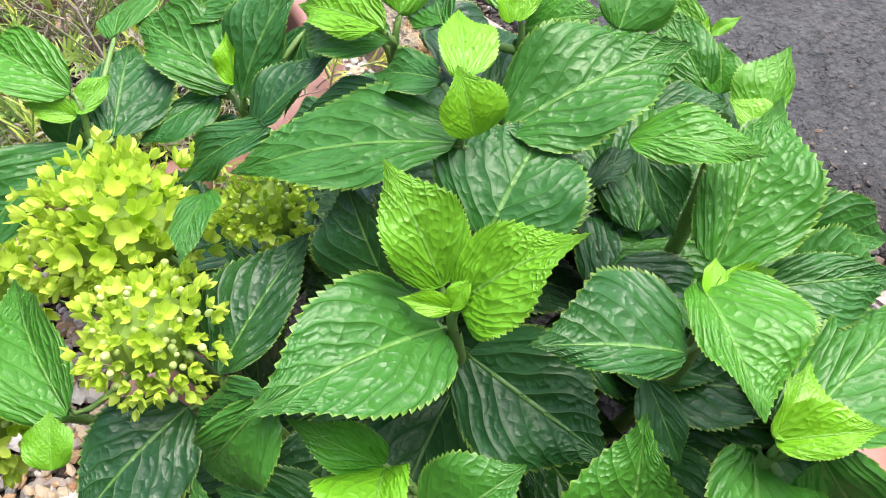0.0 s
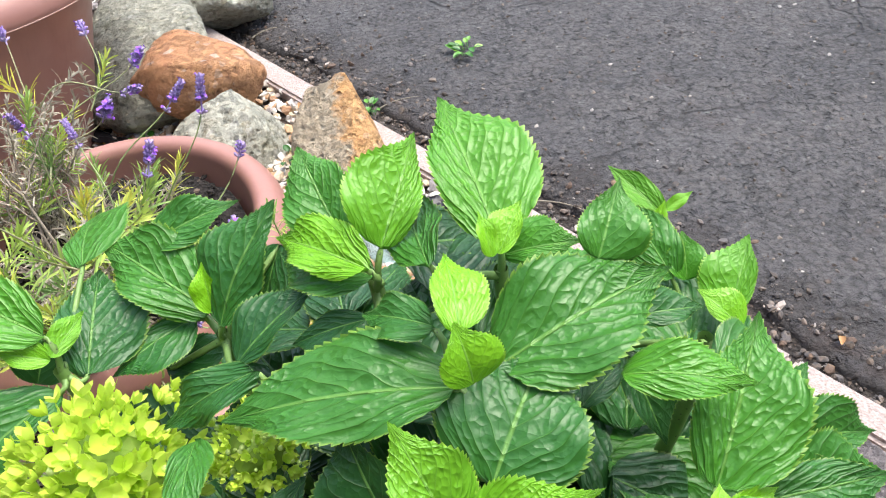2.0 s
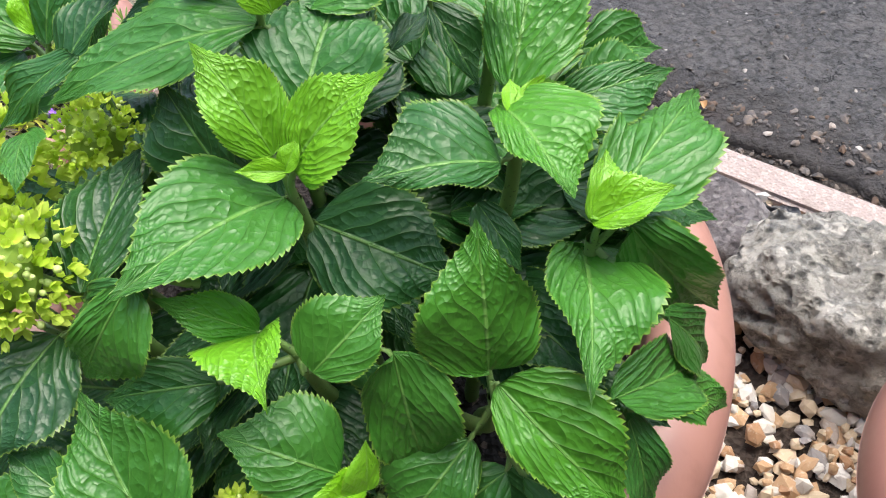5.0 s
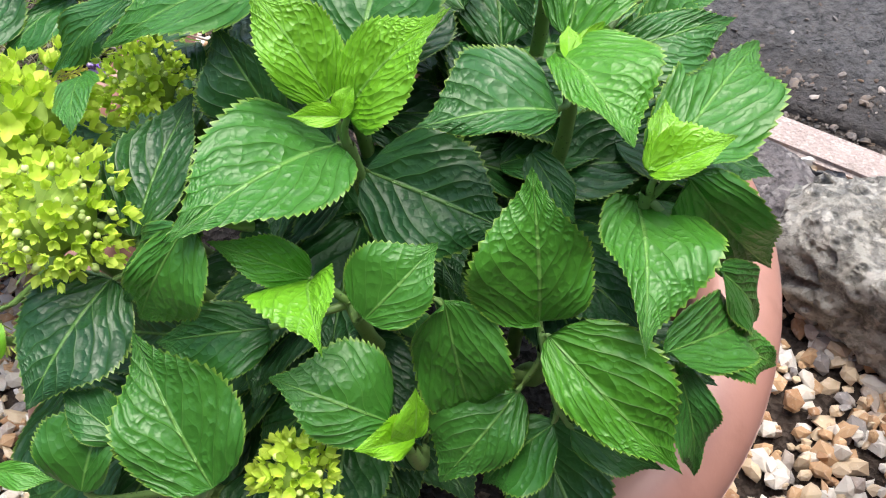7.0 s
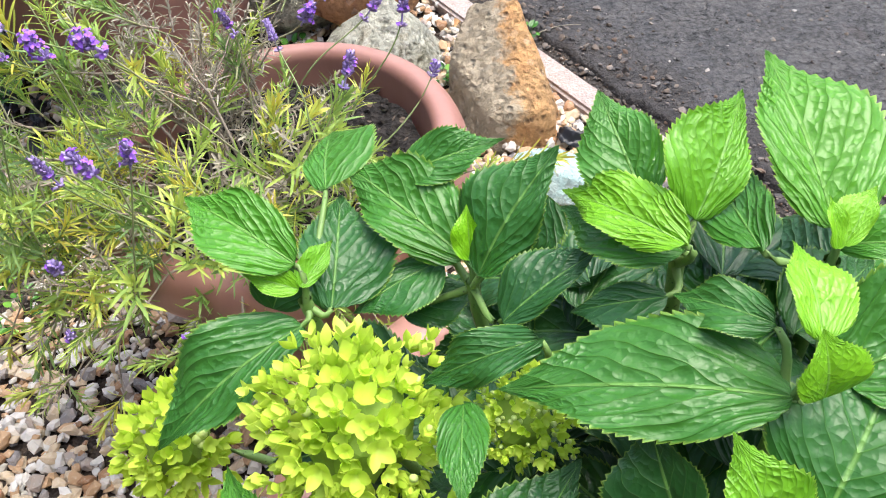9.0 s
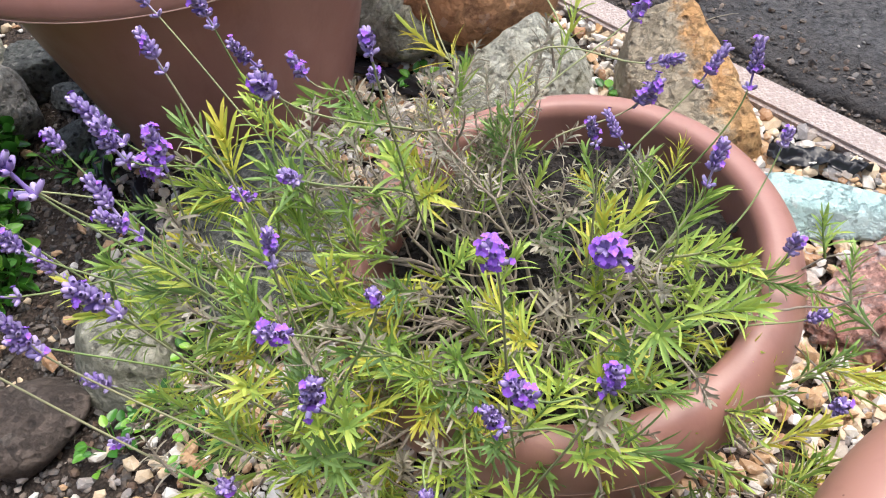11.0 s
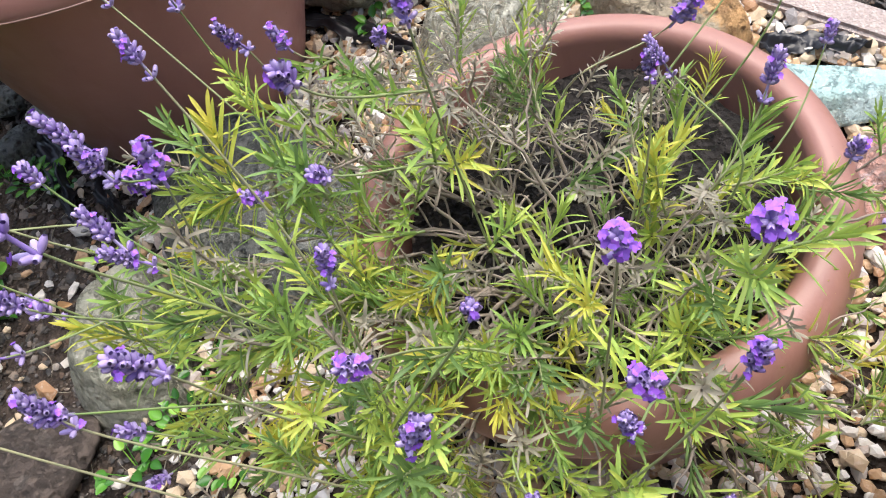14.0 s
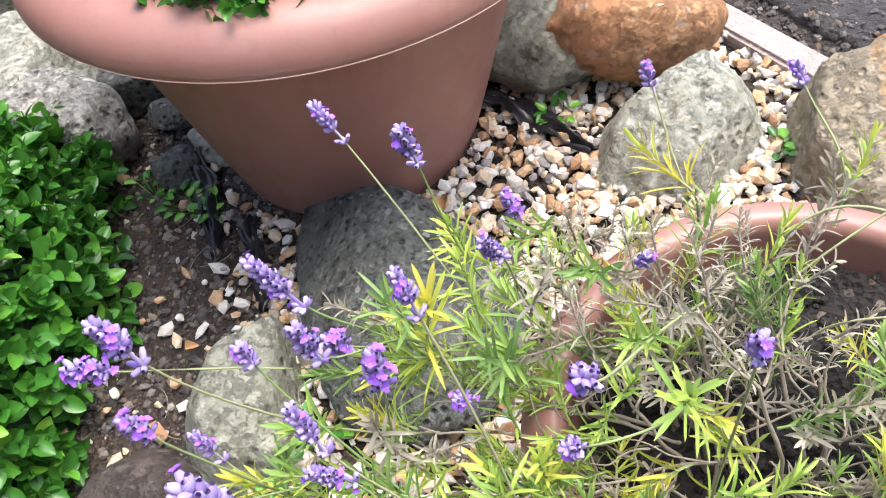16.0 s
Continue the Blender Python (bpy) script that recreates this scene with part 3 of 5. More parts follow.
for b, ax, n, size, left, right, t in list(LEAVES):
    if size < 0.045:
        continue
    near = min((Vector(s) for s in SHOOTS), key=lambda s: (s - b).length)
    if (near - b).length > 0.09:
        near = b - ax * 0.04 - Vector((0, 0, 0.04))
    pts = bezier(near - Vector((0, 0, 0.006)), near + (b - near) * 0.4 - Vector((0, 0, 0.004)), b - ax * 0.012 - n * 0.002, b + ax * 0.006 - n * 0.0006, 6)
    v, f = tube(pts, [0.0026, 0.0024, 0.0022, 0.002, 0.0019, 0.0017, 0.0012], 6)
    mesh_object("leaf_stalk", v, f, mat_hstem, hydrangea)

# older leaves lower in the bush, toned darker to paint in the shade there
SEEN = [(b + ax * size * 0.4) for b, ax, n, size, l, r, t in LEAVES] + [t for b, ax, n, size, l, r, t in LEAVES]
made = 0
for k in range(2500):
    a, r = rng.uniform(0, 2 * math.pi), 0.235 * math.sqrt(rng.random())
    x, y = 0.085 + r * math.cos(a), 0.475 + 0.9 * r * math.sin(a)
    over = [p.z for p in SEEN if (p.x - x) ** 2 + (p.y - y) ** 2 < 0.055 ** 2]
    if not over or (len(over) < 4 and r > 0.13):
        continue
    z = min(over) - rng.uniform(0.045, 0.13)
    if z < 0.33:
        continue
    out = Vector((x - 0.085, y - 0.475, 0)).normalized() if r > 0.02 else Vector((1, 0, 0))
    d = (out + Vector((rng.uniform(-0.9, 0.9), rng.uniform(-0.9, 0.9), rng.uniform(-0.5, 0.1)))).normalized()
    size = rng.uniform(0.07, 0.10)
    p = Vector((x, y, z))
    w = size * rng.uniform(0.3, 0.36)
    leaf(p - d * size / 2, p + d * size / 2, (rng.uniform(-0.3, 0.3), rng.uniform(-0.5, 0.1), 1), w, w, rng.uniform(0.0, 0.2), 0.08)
    made += 1
    if made >= 150:
        break
fr = random.Random(19)
for (x, y, z), turn, tone in (((0.262, 0.585, 0.53), 95, 0.35), ((0.285, 0.54, 0.52), 60, 0.3), ((0.21, 0.605, 0.545), 110, 0.45), ((0.225, 0.55, 0.53), 75, 0.3),
                             ((0.305, 0.51, 0.505), 40, 0.35), ((0.13, 0.6, 0.56), 120, 0.4), ((0.19, 0.57, 0.55), 100, 0.25), ((0.30, 0.58, 0.49), 70, 0.3), ((0.24, 0.63, 0.50), 100, 0.3)):
    d = Vector((math.cos(radians(turn)), math.sin(radians(turn)), 0.12))
    leaf(Vector((x, y, z)) - d * 0.045, Vector((x, y, z)) + d * 0.045, (fr.uniform(-0.2, 0.3), fr.uniform(-0.45, -0.15), 1), 0.03, 0.03, tone, 0.08)
for k in range(34):
    a = radians(-25 + 120 * (k + fr.random()) / 34)
    r = fr.uniform(0.12, 0.205)
    p = Vector((0.115 + r * math.cos(a), 0.475 + r * math.sin(a), 0.535 - 0.9 * (r - 0.12) - fr.uniform(0.0, 0.07)))
    d = Vector((math.cos(a) + fr.uniform(-0.6, 0.6), math.sin(a) + fr.uniform(-0.6, 0.6), fr.uniform(-0.4, 0.25))).normalized()
    size = fr.uniform(0.075, 0.105)
    w = size * fr.uniform(0.3, 0.37)
    leaf(p - d * size * 0.6, p + d * size * 0.4, (0.5 * math.cos(a) + fr.uniform(-0.3, 0.3), 0.3 * math.sin(a) + fr.uniform(-0.5, 0.1), 1), w, w, fr.uniform(0.15, 0.45), 0.08)


def sepal_mesh(seed, open_, scale):
    """A floret: four cupped, pointed sepals round a small bead."""
    r = random.Random(seed)
    verts, faces = [], []
    for k in range(4):
        a = math.pi / 2 * k + r.uniform(-0.2, 0.2)
        rise, wide, reach = open_ + r.uniform(-0.15, 0.15), r.uniform(0.72, 1.0), r.uniform(0.9, 1.25)
        o, cols, rows = len(verts), 4, 5
        for i in range(rows + 1):
            s = i / rows
            w = 0.5 * wide * (s ** 0.6 * (1 - s) ** 0.8) / 0.42 * (1.0 - 0.25 * s) + 0.02
            rad = reach * (s * math.cos(rise) + 0.10 * math.sin(3 * s))
            z = reach * (s * math.sin(rise) + 0.22 * s * s)
            for j in range(cols + 1):
                v = j / cols * 2 - 1
                x, y = rad - 0.10 * w * v * v, v * w
                zz = z + 0.34 * w * abs(v) ** 1.4 + 0.03 * math.sin(9 * s + 5 * v + seed)
                verts.append((scale * (x * math.cos(a) - y * math.sin(a)), scale * (x * math.sin(a) + y * math.cos(a)), scale * zz))
        m = cols + 1
        for i in range(rows):
            for j in range(cols):
                faces.append((o + i * m + j, o + i * m + j + 1, o + (i + 1) * m + j + 1, o + (i + 1) * m + j))
    me = bpy.data.meshes.new("floret")
    me.from_pydata(verts, [], faces)
    me.polygons.foreach_set("use_smooth", [True] * len(me.polygons))
    me.materials.append(mat_sepal)
    return me


def bead_mesh(scale):
    bm = bmesh.new()
    bmesh.ops.create_icosphere(bm, subdivisions=2, radius=scale)
    for v in bm.verts:
        v.co.z *= 1.15
    me = bpy.data.meshes.new("flower_bud")
    bm.to_mesh(me)
    bm.free()
    me.polygons.foreach_set("use_smooth", [True] * len(me.polygons))
    me.materials.append(mat_bud)
    return me


mat_core = material("inner_stalks", (0.24, 0.36, 0.05), 0.7)
mat_bud = material("flower_bud", (0.55, 0.66, 0.22), 0.5)
FLORETS = [[sepal_mesh(10 * k + j, o, 0.0105) for j in range(4)] for k, o in enumerate((0.7, 1.0, 1.28))]
BUD = bead_mesh(0.0034)


def flower_head(centre, up, radius, count, size, buds, seed, label):
    """A domed head of florets on branching stalks, with some closed buds between."""
    r = random.Random(seed)
    c, up = Vector(centre), Vector(up).normalized()
    turn = up.to_track_quat("Z", "Y")
    core = bmesh.new()
    bmesh.ops.create_icosphere(core, subdivisions=3, radius=radius * 0.6)
    for v in core.verts:
        v.co += v.co * (0.25 * noise.noise(v.co * 90))
        if v.co.z < -0.2 * radius:
            v.co.z *= 0.4
    bmesh.ops.rotate(core, matrix=turn.to_matrix(), verts=core.verts)
    bmesh.ops.translate(core, vec=c, verts=core.verts)
    head = part("flower_head", core, mat_core, hydrangea, label)
    for k in range(count):
        z = 1 - 1.4 * (k + 0.5) / count
        a = k * 2.39996 + r.uniform(-0.25, 0.25)
        q = math.sqrt(max(0, 1 - z * z))
        d = turn @ Vector((q * math.cos(a), q * math.sin(a), z))
        tilt = (d + Vector((r.uniform(-0.35, 0.35), r.uniform(-0.35, 0.35), r.uniform(-0.1, 0.4)))).normalized()
        bud = r.random() < buds
        me = BUD if bud else FLORETS[min(2, int(r.random() * 3))][r.randrange(4)]
        ob = new("flower_bud" if bud else "floret", me)
        ob.parent = head
        reach = radius * r.uniform(0.6, 1.06) * (1 + 0.3 * noise.noise(d * 3 + c * 10))
        s = size * r.uniform(0.75, 1.35)
        ob.matrix_local = Matrix.Translation(c + d * reach) @ tilt.to_track_quat("Z", "Y").to_matrix().to_4x4() @ Matrix.Rotation(r.uniform(0, 6.28), 4, "Z") @ Matrix.Diagonal((s, s, s, 1))
    foot = Vector((c.x * 0.6 + 0.04, c.y * 0.7 + 0.15, 0.3))
    v, f = tube(bezier(foot, foot + Vector((0, 0, 0.1)), c - up * 0.1, c, 10), [0.005 - 0.0002 * i for i in range(11)])
    mesh_object("stem", v, f, mat_hstem, hydrangea)
    return head


LIME = "lime green flower head of small cupped florets"
flower_head((-0.076, 0.513, 0.565), (-0.1, -0.35, 0.9), 0.047, 270, 0.70, 0.03, 21, LIME)
flower_head((-0.042, 0.433, 0.572), (-0.1, -0.5, 0.85), 0.033, 240, 0.50, 0.3, 22, "lime green flower head, some buds still closed")
flower_head((0.010, 0.508, 0.575), (0.1, -0.5, 0.85), 0.025, 230, 0.36, 0.3, 23, "small lime green flower head in tight bud")
flower_head((-0.215, 0.562, 0.47), (-0.5, -0.3, 0.8), 0.036, 150, 0.75, 0.05, 24, LIME)
flower_head((-0.169, 0.438, 0.50), (-0.4, -0.5, 0.8), 0.032, 130, 0.75, 0.05, 25, LIME)
flower_head((0.035, 0.296, 0.485), (0.0, -0.4, 0.9), 0.02, 120, 0.46, 0.2, 26, "small lime green flower head just opening")


# ---- stone, gravel, road surface ----
def asphalt_nodes():
    g = Graph(mat_asphalt)
    p = g.place()
    big = g.noise(2.2, 5, vector=p)
    base = g.mix(g.ramp(big, (0.3, 0.0), (0.7, 1.0)), (0.036, 0.036, 0.037), (0.086, 0.085, 0.085))
    base = g.mix(g.math("MULTIPLY", g.ramp(g.noise(160, 4, 0.7, vector=p), (0.35, 0.0), (0.7, 1.0)), 0.65), base, (0.10, 0.096, 0.096))
    chips = g.voronoi(140, vector=p, out=1)
    base = g.mix(g.math("MULTIPLY", g.ramp(chips, (0.72, 0.0), (0.95, 1.0)), 0.5), base, (0.17, 0.165, 0.162))
    lump = g.voronoi(85, vector=p)
    stain = g.noise(7, 4, 0.6, vector=p, distortion=0.5)
    base = g.mix(g.math("MULTIPLY", g.ramp(stain, (0.42, 0.0), (0.62, 1.0)), 0.5), base, (0.115, 0.108, 0.103))
    base = g.mix(g.math("MULTIPLY", g.ramp(g.voronoi(48, vector=p, out=1), (0.6, 0.0), (0.9, 1.0)), 0.35), base, (0.02, 0.019, 0.019))
    # shade in the hollows between lumps, painted into the colour
    base = g.mix(g.math("MULTIPLY", g.ramp(lump, (0.45, 0.0), (0.8, 1.0)), 0.55), base, (0.018, 0.017, 0.017))
    # pits, lowered in the bump and painted dark for the shade inside them
    pits = g.math("MULTIPLY", g.ramp(g.noise(62, 3, 0.6, vector=p, distortion=0.8), (0.58, 0.0), (0.66, 1.0)), g.ramp(g.noise(6, 3, vector=p), (0.35, 0.25), (0.6, 1.0)))
    base = g.mix(g.math("MULTIPLY", pits, 0.75), base, (0.02, 0.019, 0.02))
    pale = g.ramp(g.voronoi(30, vector=p), (0.05, 1.0), (0.085, 0.0))
    base = g.mix(g.math("MULTIPLY", pale, g.ramp(g.noise(9, 2, vector=p), (0.54, 0.0), (0.62, 0.9))), base, (0.4, 0.38, 0.36))
    xyz = g.put("ShaderNodeSeparateXYZ", Vector=p)
    far = g.math("ADD", g.math("MULTIPLY", xyz.outputs[0], 0.819), g.math("MULTIPLY", xyz.outputs[1], 0.574))
    strip = g.ramp(g.math("ADD", g.math("SUBTRACT", far, 1.06), g.math("MULTIPLY", g.math("SUBTRACT", g.noise(7, 5, 0.65, vector=p), 0.5), 0.3)), (0.05, 1.0), (0.1, 0.0))
    base = g.mix(g.math("MULTIPLY", strip, 0.65), base, g.mix(g.noise(120, 4, vector=p), (0.012, 0.011, 0.011), (0.06, 0.05, 0.043)))
    brown = g.ramp(g.noise(5.0, 4, vector=p, distortion=0.6), (0.62, 0.0), (0.74, 1.0))
    base = g.mix(g.math("MULTIPLY", brown, 0.6), base, (0.055, 0.033, 0.024))
    crack = g.voronoi(2.1, "DISTANCE_TO_EDGE", vector=g.mix(0.16, p, g.put("ShaderNodeTexNoise", Scale=7.0, Vector=p).outputs[1]))
    line = g.math("MULTIPLY", g.ramp(crack, (0.003, 1.0), (0.016, 0.0)), g.ramp(g.noise(2.6, 3, vector=p), (0.45, 0.0), (0.6, 1.0)))
    base = g.mix(g.math("MULTIPLY", line, 0.35), base, (0.012, 0.011, 0.011))
    colour(g, base)
    g.set(g.b.inputs["Roughness"], g.ramp(g.noise(30, 3, vector=p), (0.3, 0.6), (0.7, 0.85)))
    h = g.math("SUBTRACT", g.math("MULTIPLY", g.noise(130, 5, 0.65, vector=p), 1.0), g.math("MULTIPLY", pits, 0.9))
    h = g.math("SUBTRACT", g.math("SUBTRACT", h, g.math("MULTIPLY", line, 0.8)), g.math("MULTIPLY", lump, 0.4))
    g.set(g.b.inputs["Normal"], g.bump(g.math("ADD", h, g.math("MULTIPLY", strip, -0.5)), 1.0, 0.010))


def soil_nodes(m, dark, light):
    g = Graph(m)
    p = g.place()
    c = g.mix(g.ramp(g.math("ADD", g.math("MULTIPLY", g.noise(70, 5, vector=p), 0.6), g.math("MULTIPLY", g.noise(4, 4, vector=p), 0.4)), (0.3, 0.0), (0.7, 1.0)), dark, light)
    c = g.mix(g.math("MULTIPLY", g.ramp(g.voronoi(160, vector=p, out=1), (0.86, 0.0), (0.9, 1.0)), 0.7), c, (0.2, 0.15, 0.11))
    colour(g, c)
    g.set(g.b.inputs["Normal"], g.bump(g.math("ADD", g.noise(90, 6, vector=p), g.math("MULTIPLY", g.voronoi(130, vector=p), 0.8)), 1.0, 0.012))


def kerb_nodes():
    g = Graph(mat_kerb)
    p = g.place()
    c = g.mix(g.noise(14, 4, vector=p), (0.30, 0.24, 0.215), (0.41, 0.345, 0.315))
    grain = g.voronoi(260, vector=p, out=1)
    c = g.mix(g.math("MULTIPLY", g.ramp(grain, (0.55, 0.0), (0.75, 1.0)), 0.3), c, (0.56, 0.51, 0.47))
    c = g.mix(g.math("MULTIPLY", g.ramp(grain, (0.1, 1.0), (0.22, 0.0)), 0.35), c, (0.18, 0.145, 0.125))
    c = g.mix(g.math("MULTIPLY", g.ramp(g.noise(24, 5, vector=p), (0.62, 0.0), (0.74, 1.0)), 0.55), c, (0.17, 0.14, 0.11))
    colour(g, c)
    g.set(g.b.inputs["Normal"], g.bump(g.math("ADD", g.noise(150, 4, vector=p), g.voronoi(240, vector=p)), 0.6, 0.003))


def terracotta_nodes(m, low, high):
    g = Graph(m)
    c = g.mix(g.noise(5, 4), low, high)
    c = g.mix(g.math("MULTIPLY", g.ramp(g.noise(18, 5), (0.52, 0.0), (0.75, 1.0)), 0.25), c, (0.44, 0.25, 0.20))
    xyz = g.put("ShaderNodeSeparateXYZ", Vector=g.coord())
    streak = g.put("ShaderNodeCombineXYZ", X=g.math("MULTIPLY", xyz.outputs[0], 40.0), Y=g.math("MULTIPLY", xyz.outputs[1], 40.0), Z=g.math("MULTIPLY", xyz.outputs[2], 3.0))
    c = g.mix(g.math("MULTIPLY", g.ramp(g.noise(1.0, 4, vector=streak.outputs[0]), (0.55, 0.0), (0.8, 1.0)), 0.3), c, (0.18, 0.075, 0.05))
    specks = g.ramp(g.voronoi(30), (0.025, 1.0), (0.045, 0.0))
    c = g.mix(g.math("MULTIPLY", specks, g.ramp(g.noise(8, 2), (0.5, 0.0), (0.56, 0.8))), c, (0.12, 0.05, 0.03))
    colour(g, c)
    g.set(g.b.inputs["Roughness"], g.ramp(g.noise(25, 3), (0.3, 0.36), (0.7, 0.5)))
    g.set(g.b.inputs["Normal"], g.bump(g.noise(160, 4), 0.12, 0.002))


asphalt_nodes()
soil_nodes(mat_soil, (0.024, 0.017, 0.013), (0.08, 0.057, 0.043))
soil_nodes(mat_gutter, (0.018, 0.015, 0.013), (0.075, 0.062, 0.052))
soil_nodes(mat_potsoil, (0.006, 0.005, 0.0045), (0.03, 0.024, 0.02))
kerb_nodes()
terracotta_nodes(mat_terracotta, (0.29, 0.138, 0.108), (0.37, 0.188, 0.152))
terracotta_nodes(mat_peach, (0.34, 0.165, 0.125), (0.42, 0.22, 0.17))


def rock_material(name, a, b, c, scale=1.0, moss=0.0, pits=0.5):
    m = material(name, a, 0.88)
    g = Graph(m)
    col = g.mix(g.ramp(g.noise(11 * scale, 6, 0.62), (0.35, 0.0), (0.65, 1.0)), a, b)
    col = g.mix(g.ramp(g.noise(38 * scale, 5, 0.7), (0.52, 0.0), (0.66, 1.0)), col, c)
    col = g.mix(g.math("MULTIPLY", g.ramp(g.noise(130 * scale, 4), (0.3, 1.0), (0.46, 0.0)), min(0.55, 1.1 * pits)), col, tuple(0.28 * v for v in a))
    col = g.mix(g.math("MULTIPLY", g.ramp(g.voronoi(95 * scale, out=1), (0.8, 0.0), (0.9, 1.0)), 0.12 if a[0] < 0.08 else 0.35), col, (0.62, 0.6, 0.54))
    blotch = g.ramp(g.noise(24 * scale, 9, 0.78), (0.49, 0.0), (0.55, 1.0))
    col = g.mix(g.math("MULTIPLY", blotch, 0.45), col, tuple(min(0.7, 1.2 * v) for v in b))
    # holes: their shade is painted as dark colour, the mask also sinks the bump
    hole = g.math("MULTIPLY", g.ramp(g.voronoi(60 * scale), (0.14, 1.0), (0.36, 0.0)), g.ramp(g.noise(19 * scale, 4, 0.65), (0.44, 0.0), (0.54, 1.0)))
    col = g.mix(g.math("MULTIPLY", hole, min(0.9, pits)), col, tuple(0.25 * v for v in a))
    if moss:
        col = g.mix(g.math("MULTIPLY", g.ramp(g.noise(17, 5, 0.7), (0.5, 0.0), (0.68, 1.0)), moss), col, (0.13, 0.14, 0.06))
    colour(g, col)
    if name == "orange_sandstone":
        xyz = g.put("ShaderNodeSeparateXYZ", Vector=g.coord())
        side = g.math("ADD", g.math("MULTIPLY", g.math("SUBTRACT", 0.03, xyz.outputs[0]), 9.0), g.math("MULTIPLY", g.math("SUBTRACT", g.noise(22, 6, 0.65), 0.5), 1.3))
        lichen = g.mix(g.noise(60, 5), (0.22, 0.20, 0.14), (0.46, 0.42, 0.32))
        colour(g, g.mix(g.ramp(side, (0.05, 0.0), (0.25, 0.85)), col, lichen))
    h = g.math("ADD", g.noise(60 * scale, 7, 0.68), g.math("MULTIPLY", g.ramp(g.voronoi(55 * scale), (0.0, 0.0), (0.4, 1.0)), pits))
    h = g.math("SUBTRACT", g.math("ADD", h, g.math("MULTIPLY", blotch, 0.25)), g.math("MULTIPLY", hole, 0.9 * pits))
    g.set(g.b.inputs["Normal"], g.bump(h, 1.0, 0.012))
    return m


def rock(label, at, half, turn, seed, mat, facets=9, rough=0.10, sharp=10.0, pit=0.0, lean=(0, 0), corners=()):
    """A boulder: a rounded many-sided body, broken by fractal relief, sunk a little into its bed."""
    r = random.Random(seed)
    planes = [(Vector((r.gauss(0, 1), r.gauss(0, 1), r.gauss(0, 1))).normalized(), r.uniform(0.72, 1.0)) for _ in range(facets)]
    planes += [(Vector((0, 0, 1)), 0.85), (Vector((0, 0, -1)), 0.8)]
    if corners:
        hull = bmesh.new()
        for c in corners:
            hull.verts.new(c)
        bmesh.ops.convex_hull(hull, input=hull.verts[:])
        hull.normal_update()
        planes = [(f.normal.copy(), abs(f.normal.dot(f.verts[0].co))) for f in hull.faces]
        hull.free()
    bm = bmesh.new()
    bmesh.ops.create_icosphere(bm, subdivisions=5, radius=1.0)
    off = Vector((seed * 3.7, seed * 1.3, 0))
    for v in bm.verts:
        d = v.co.normalized()
        s = sum(max(0.0, n.dot(d) / h) ** sharp for n, h in planes) ** (1 / sharp)
        rad = 1.0 / s if corners else min(1.25, 1.0 / max(s, 0.75))
        p = Vector((d.x * half[0], d.y * half[1], d.z * half[2])) * rad
        q = p * 14 + off
        rad *= 1 + rough * (noise.noise(q) + 0.5 * noise.noise(q * 2.3) + 0.35 * noise.noise(q * 5.1) + 0.22 * noise.noise(q * 11.7) + 0.12 * noise.noise(q * 23))
        if pit:
            cell = noise.voronoi(p * 38 + off)[0][0]
            rad *= 1 - pit * max(0.0, 0.42 - cell) * max(0.0, noise.noise(q * 0.8) + 0.35) - 0.10 * pit * (abs(noise.noise(q * 1.6)) ** 0.6 - 0.35)
        v.co = Vector((d.x * half[0], d.y * half[1], d.z * half[2])) * rad
    for f in bm.faces:
        f.smooth = True
    me = bpy.data.meshes.new("rock")
    bm.to_mesh(me)
    bm.free()
    me.materials.append(mat)
    ob = new("rock", me)
    ob.matrix_world = pose(*at, lean[0], lean[1], turn)
    return tagged(ob, label, "rock", "rocks along the bed")


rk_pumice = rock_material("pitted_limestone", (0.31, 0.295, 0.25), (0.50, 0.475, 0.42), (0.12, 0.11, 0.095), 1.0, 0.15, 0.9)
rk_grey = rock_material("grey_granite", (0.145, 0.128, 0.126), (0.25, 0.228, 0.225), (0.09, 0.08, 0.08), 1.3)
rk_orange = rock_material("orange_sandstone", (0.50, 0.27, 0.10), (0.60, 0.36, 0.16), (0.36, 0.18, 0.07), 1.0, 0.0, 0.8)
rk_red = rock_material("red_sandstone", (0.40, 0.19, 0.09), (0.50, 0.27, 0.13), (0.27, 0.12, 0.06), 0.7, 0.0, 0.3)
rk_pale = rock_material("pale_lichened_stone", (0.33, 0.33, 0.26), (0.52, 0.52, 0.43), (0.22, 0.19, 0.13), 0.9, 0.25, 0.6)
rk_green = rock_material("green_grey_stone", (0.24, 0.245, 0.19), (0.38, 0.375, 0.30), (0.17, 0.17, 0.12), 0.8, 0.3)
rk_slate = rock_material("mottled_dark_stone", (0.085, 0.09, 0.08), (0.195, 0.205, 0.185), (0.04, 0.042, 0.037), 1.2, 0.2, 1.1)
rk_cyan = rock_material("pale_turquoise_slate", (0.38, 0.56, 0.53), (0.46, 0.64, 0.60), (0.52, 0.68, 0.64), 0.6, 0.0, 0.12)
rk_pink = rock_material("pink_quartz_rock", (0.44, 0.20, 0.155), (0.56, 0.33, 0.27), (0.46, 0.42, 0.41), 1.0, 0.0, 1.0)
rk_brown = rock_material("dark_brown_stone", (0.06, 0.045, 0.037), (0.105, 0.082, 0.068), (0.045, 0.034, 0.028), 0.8)

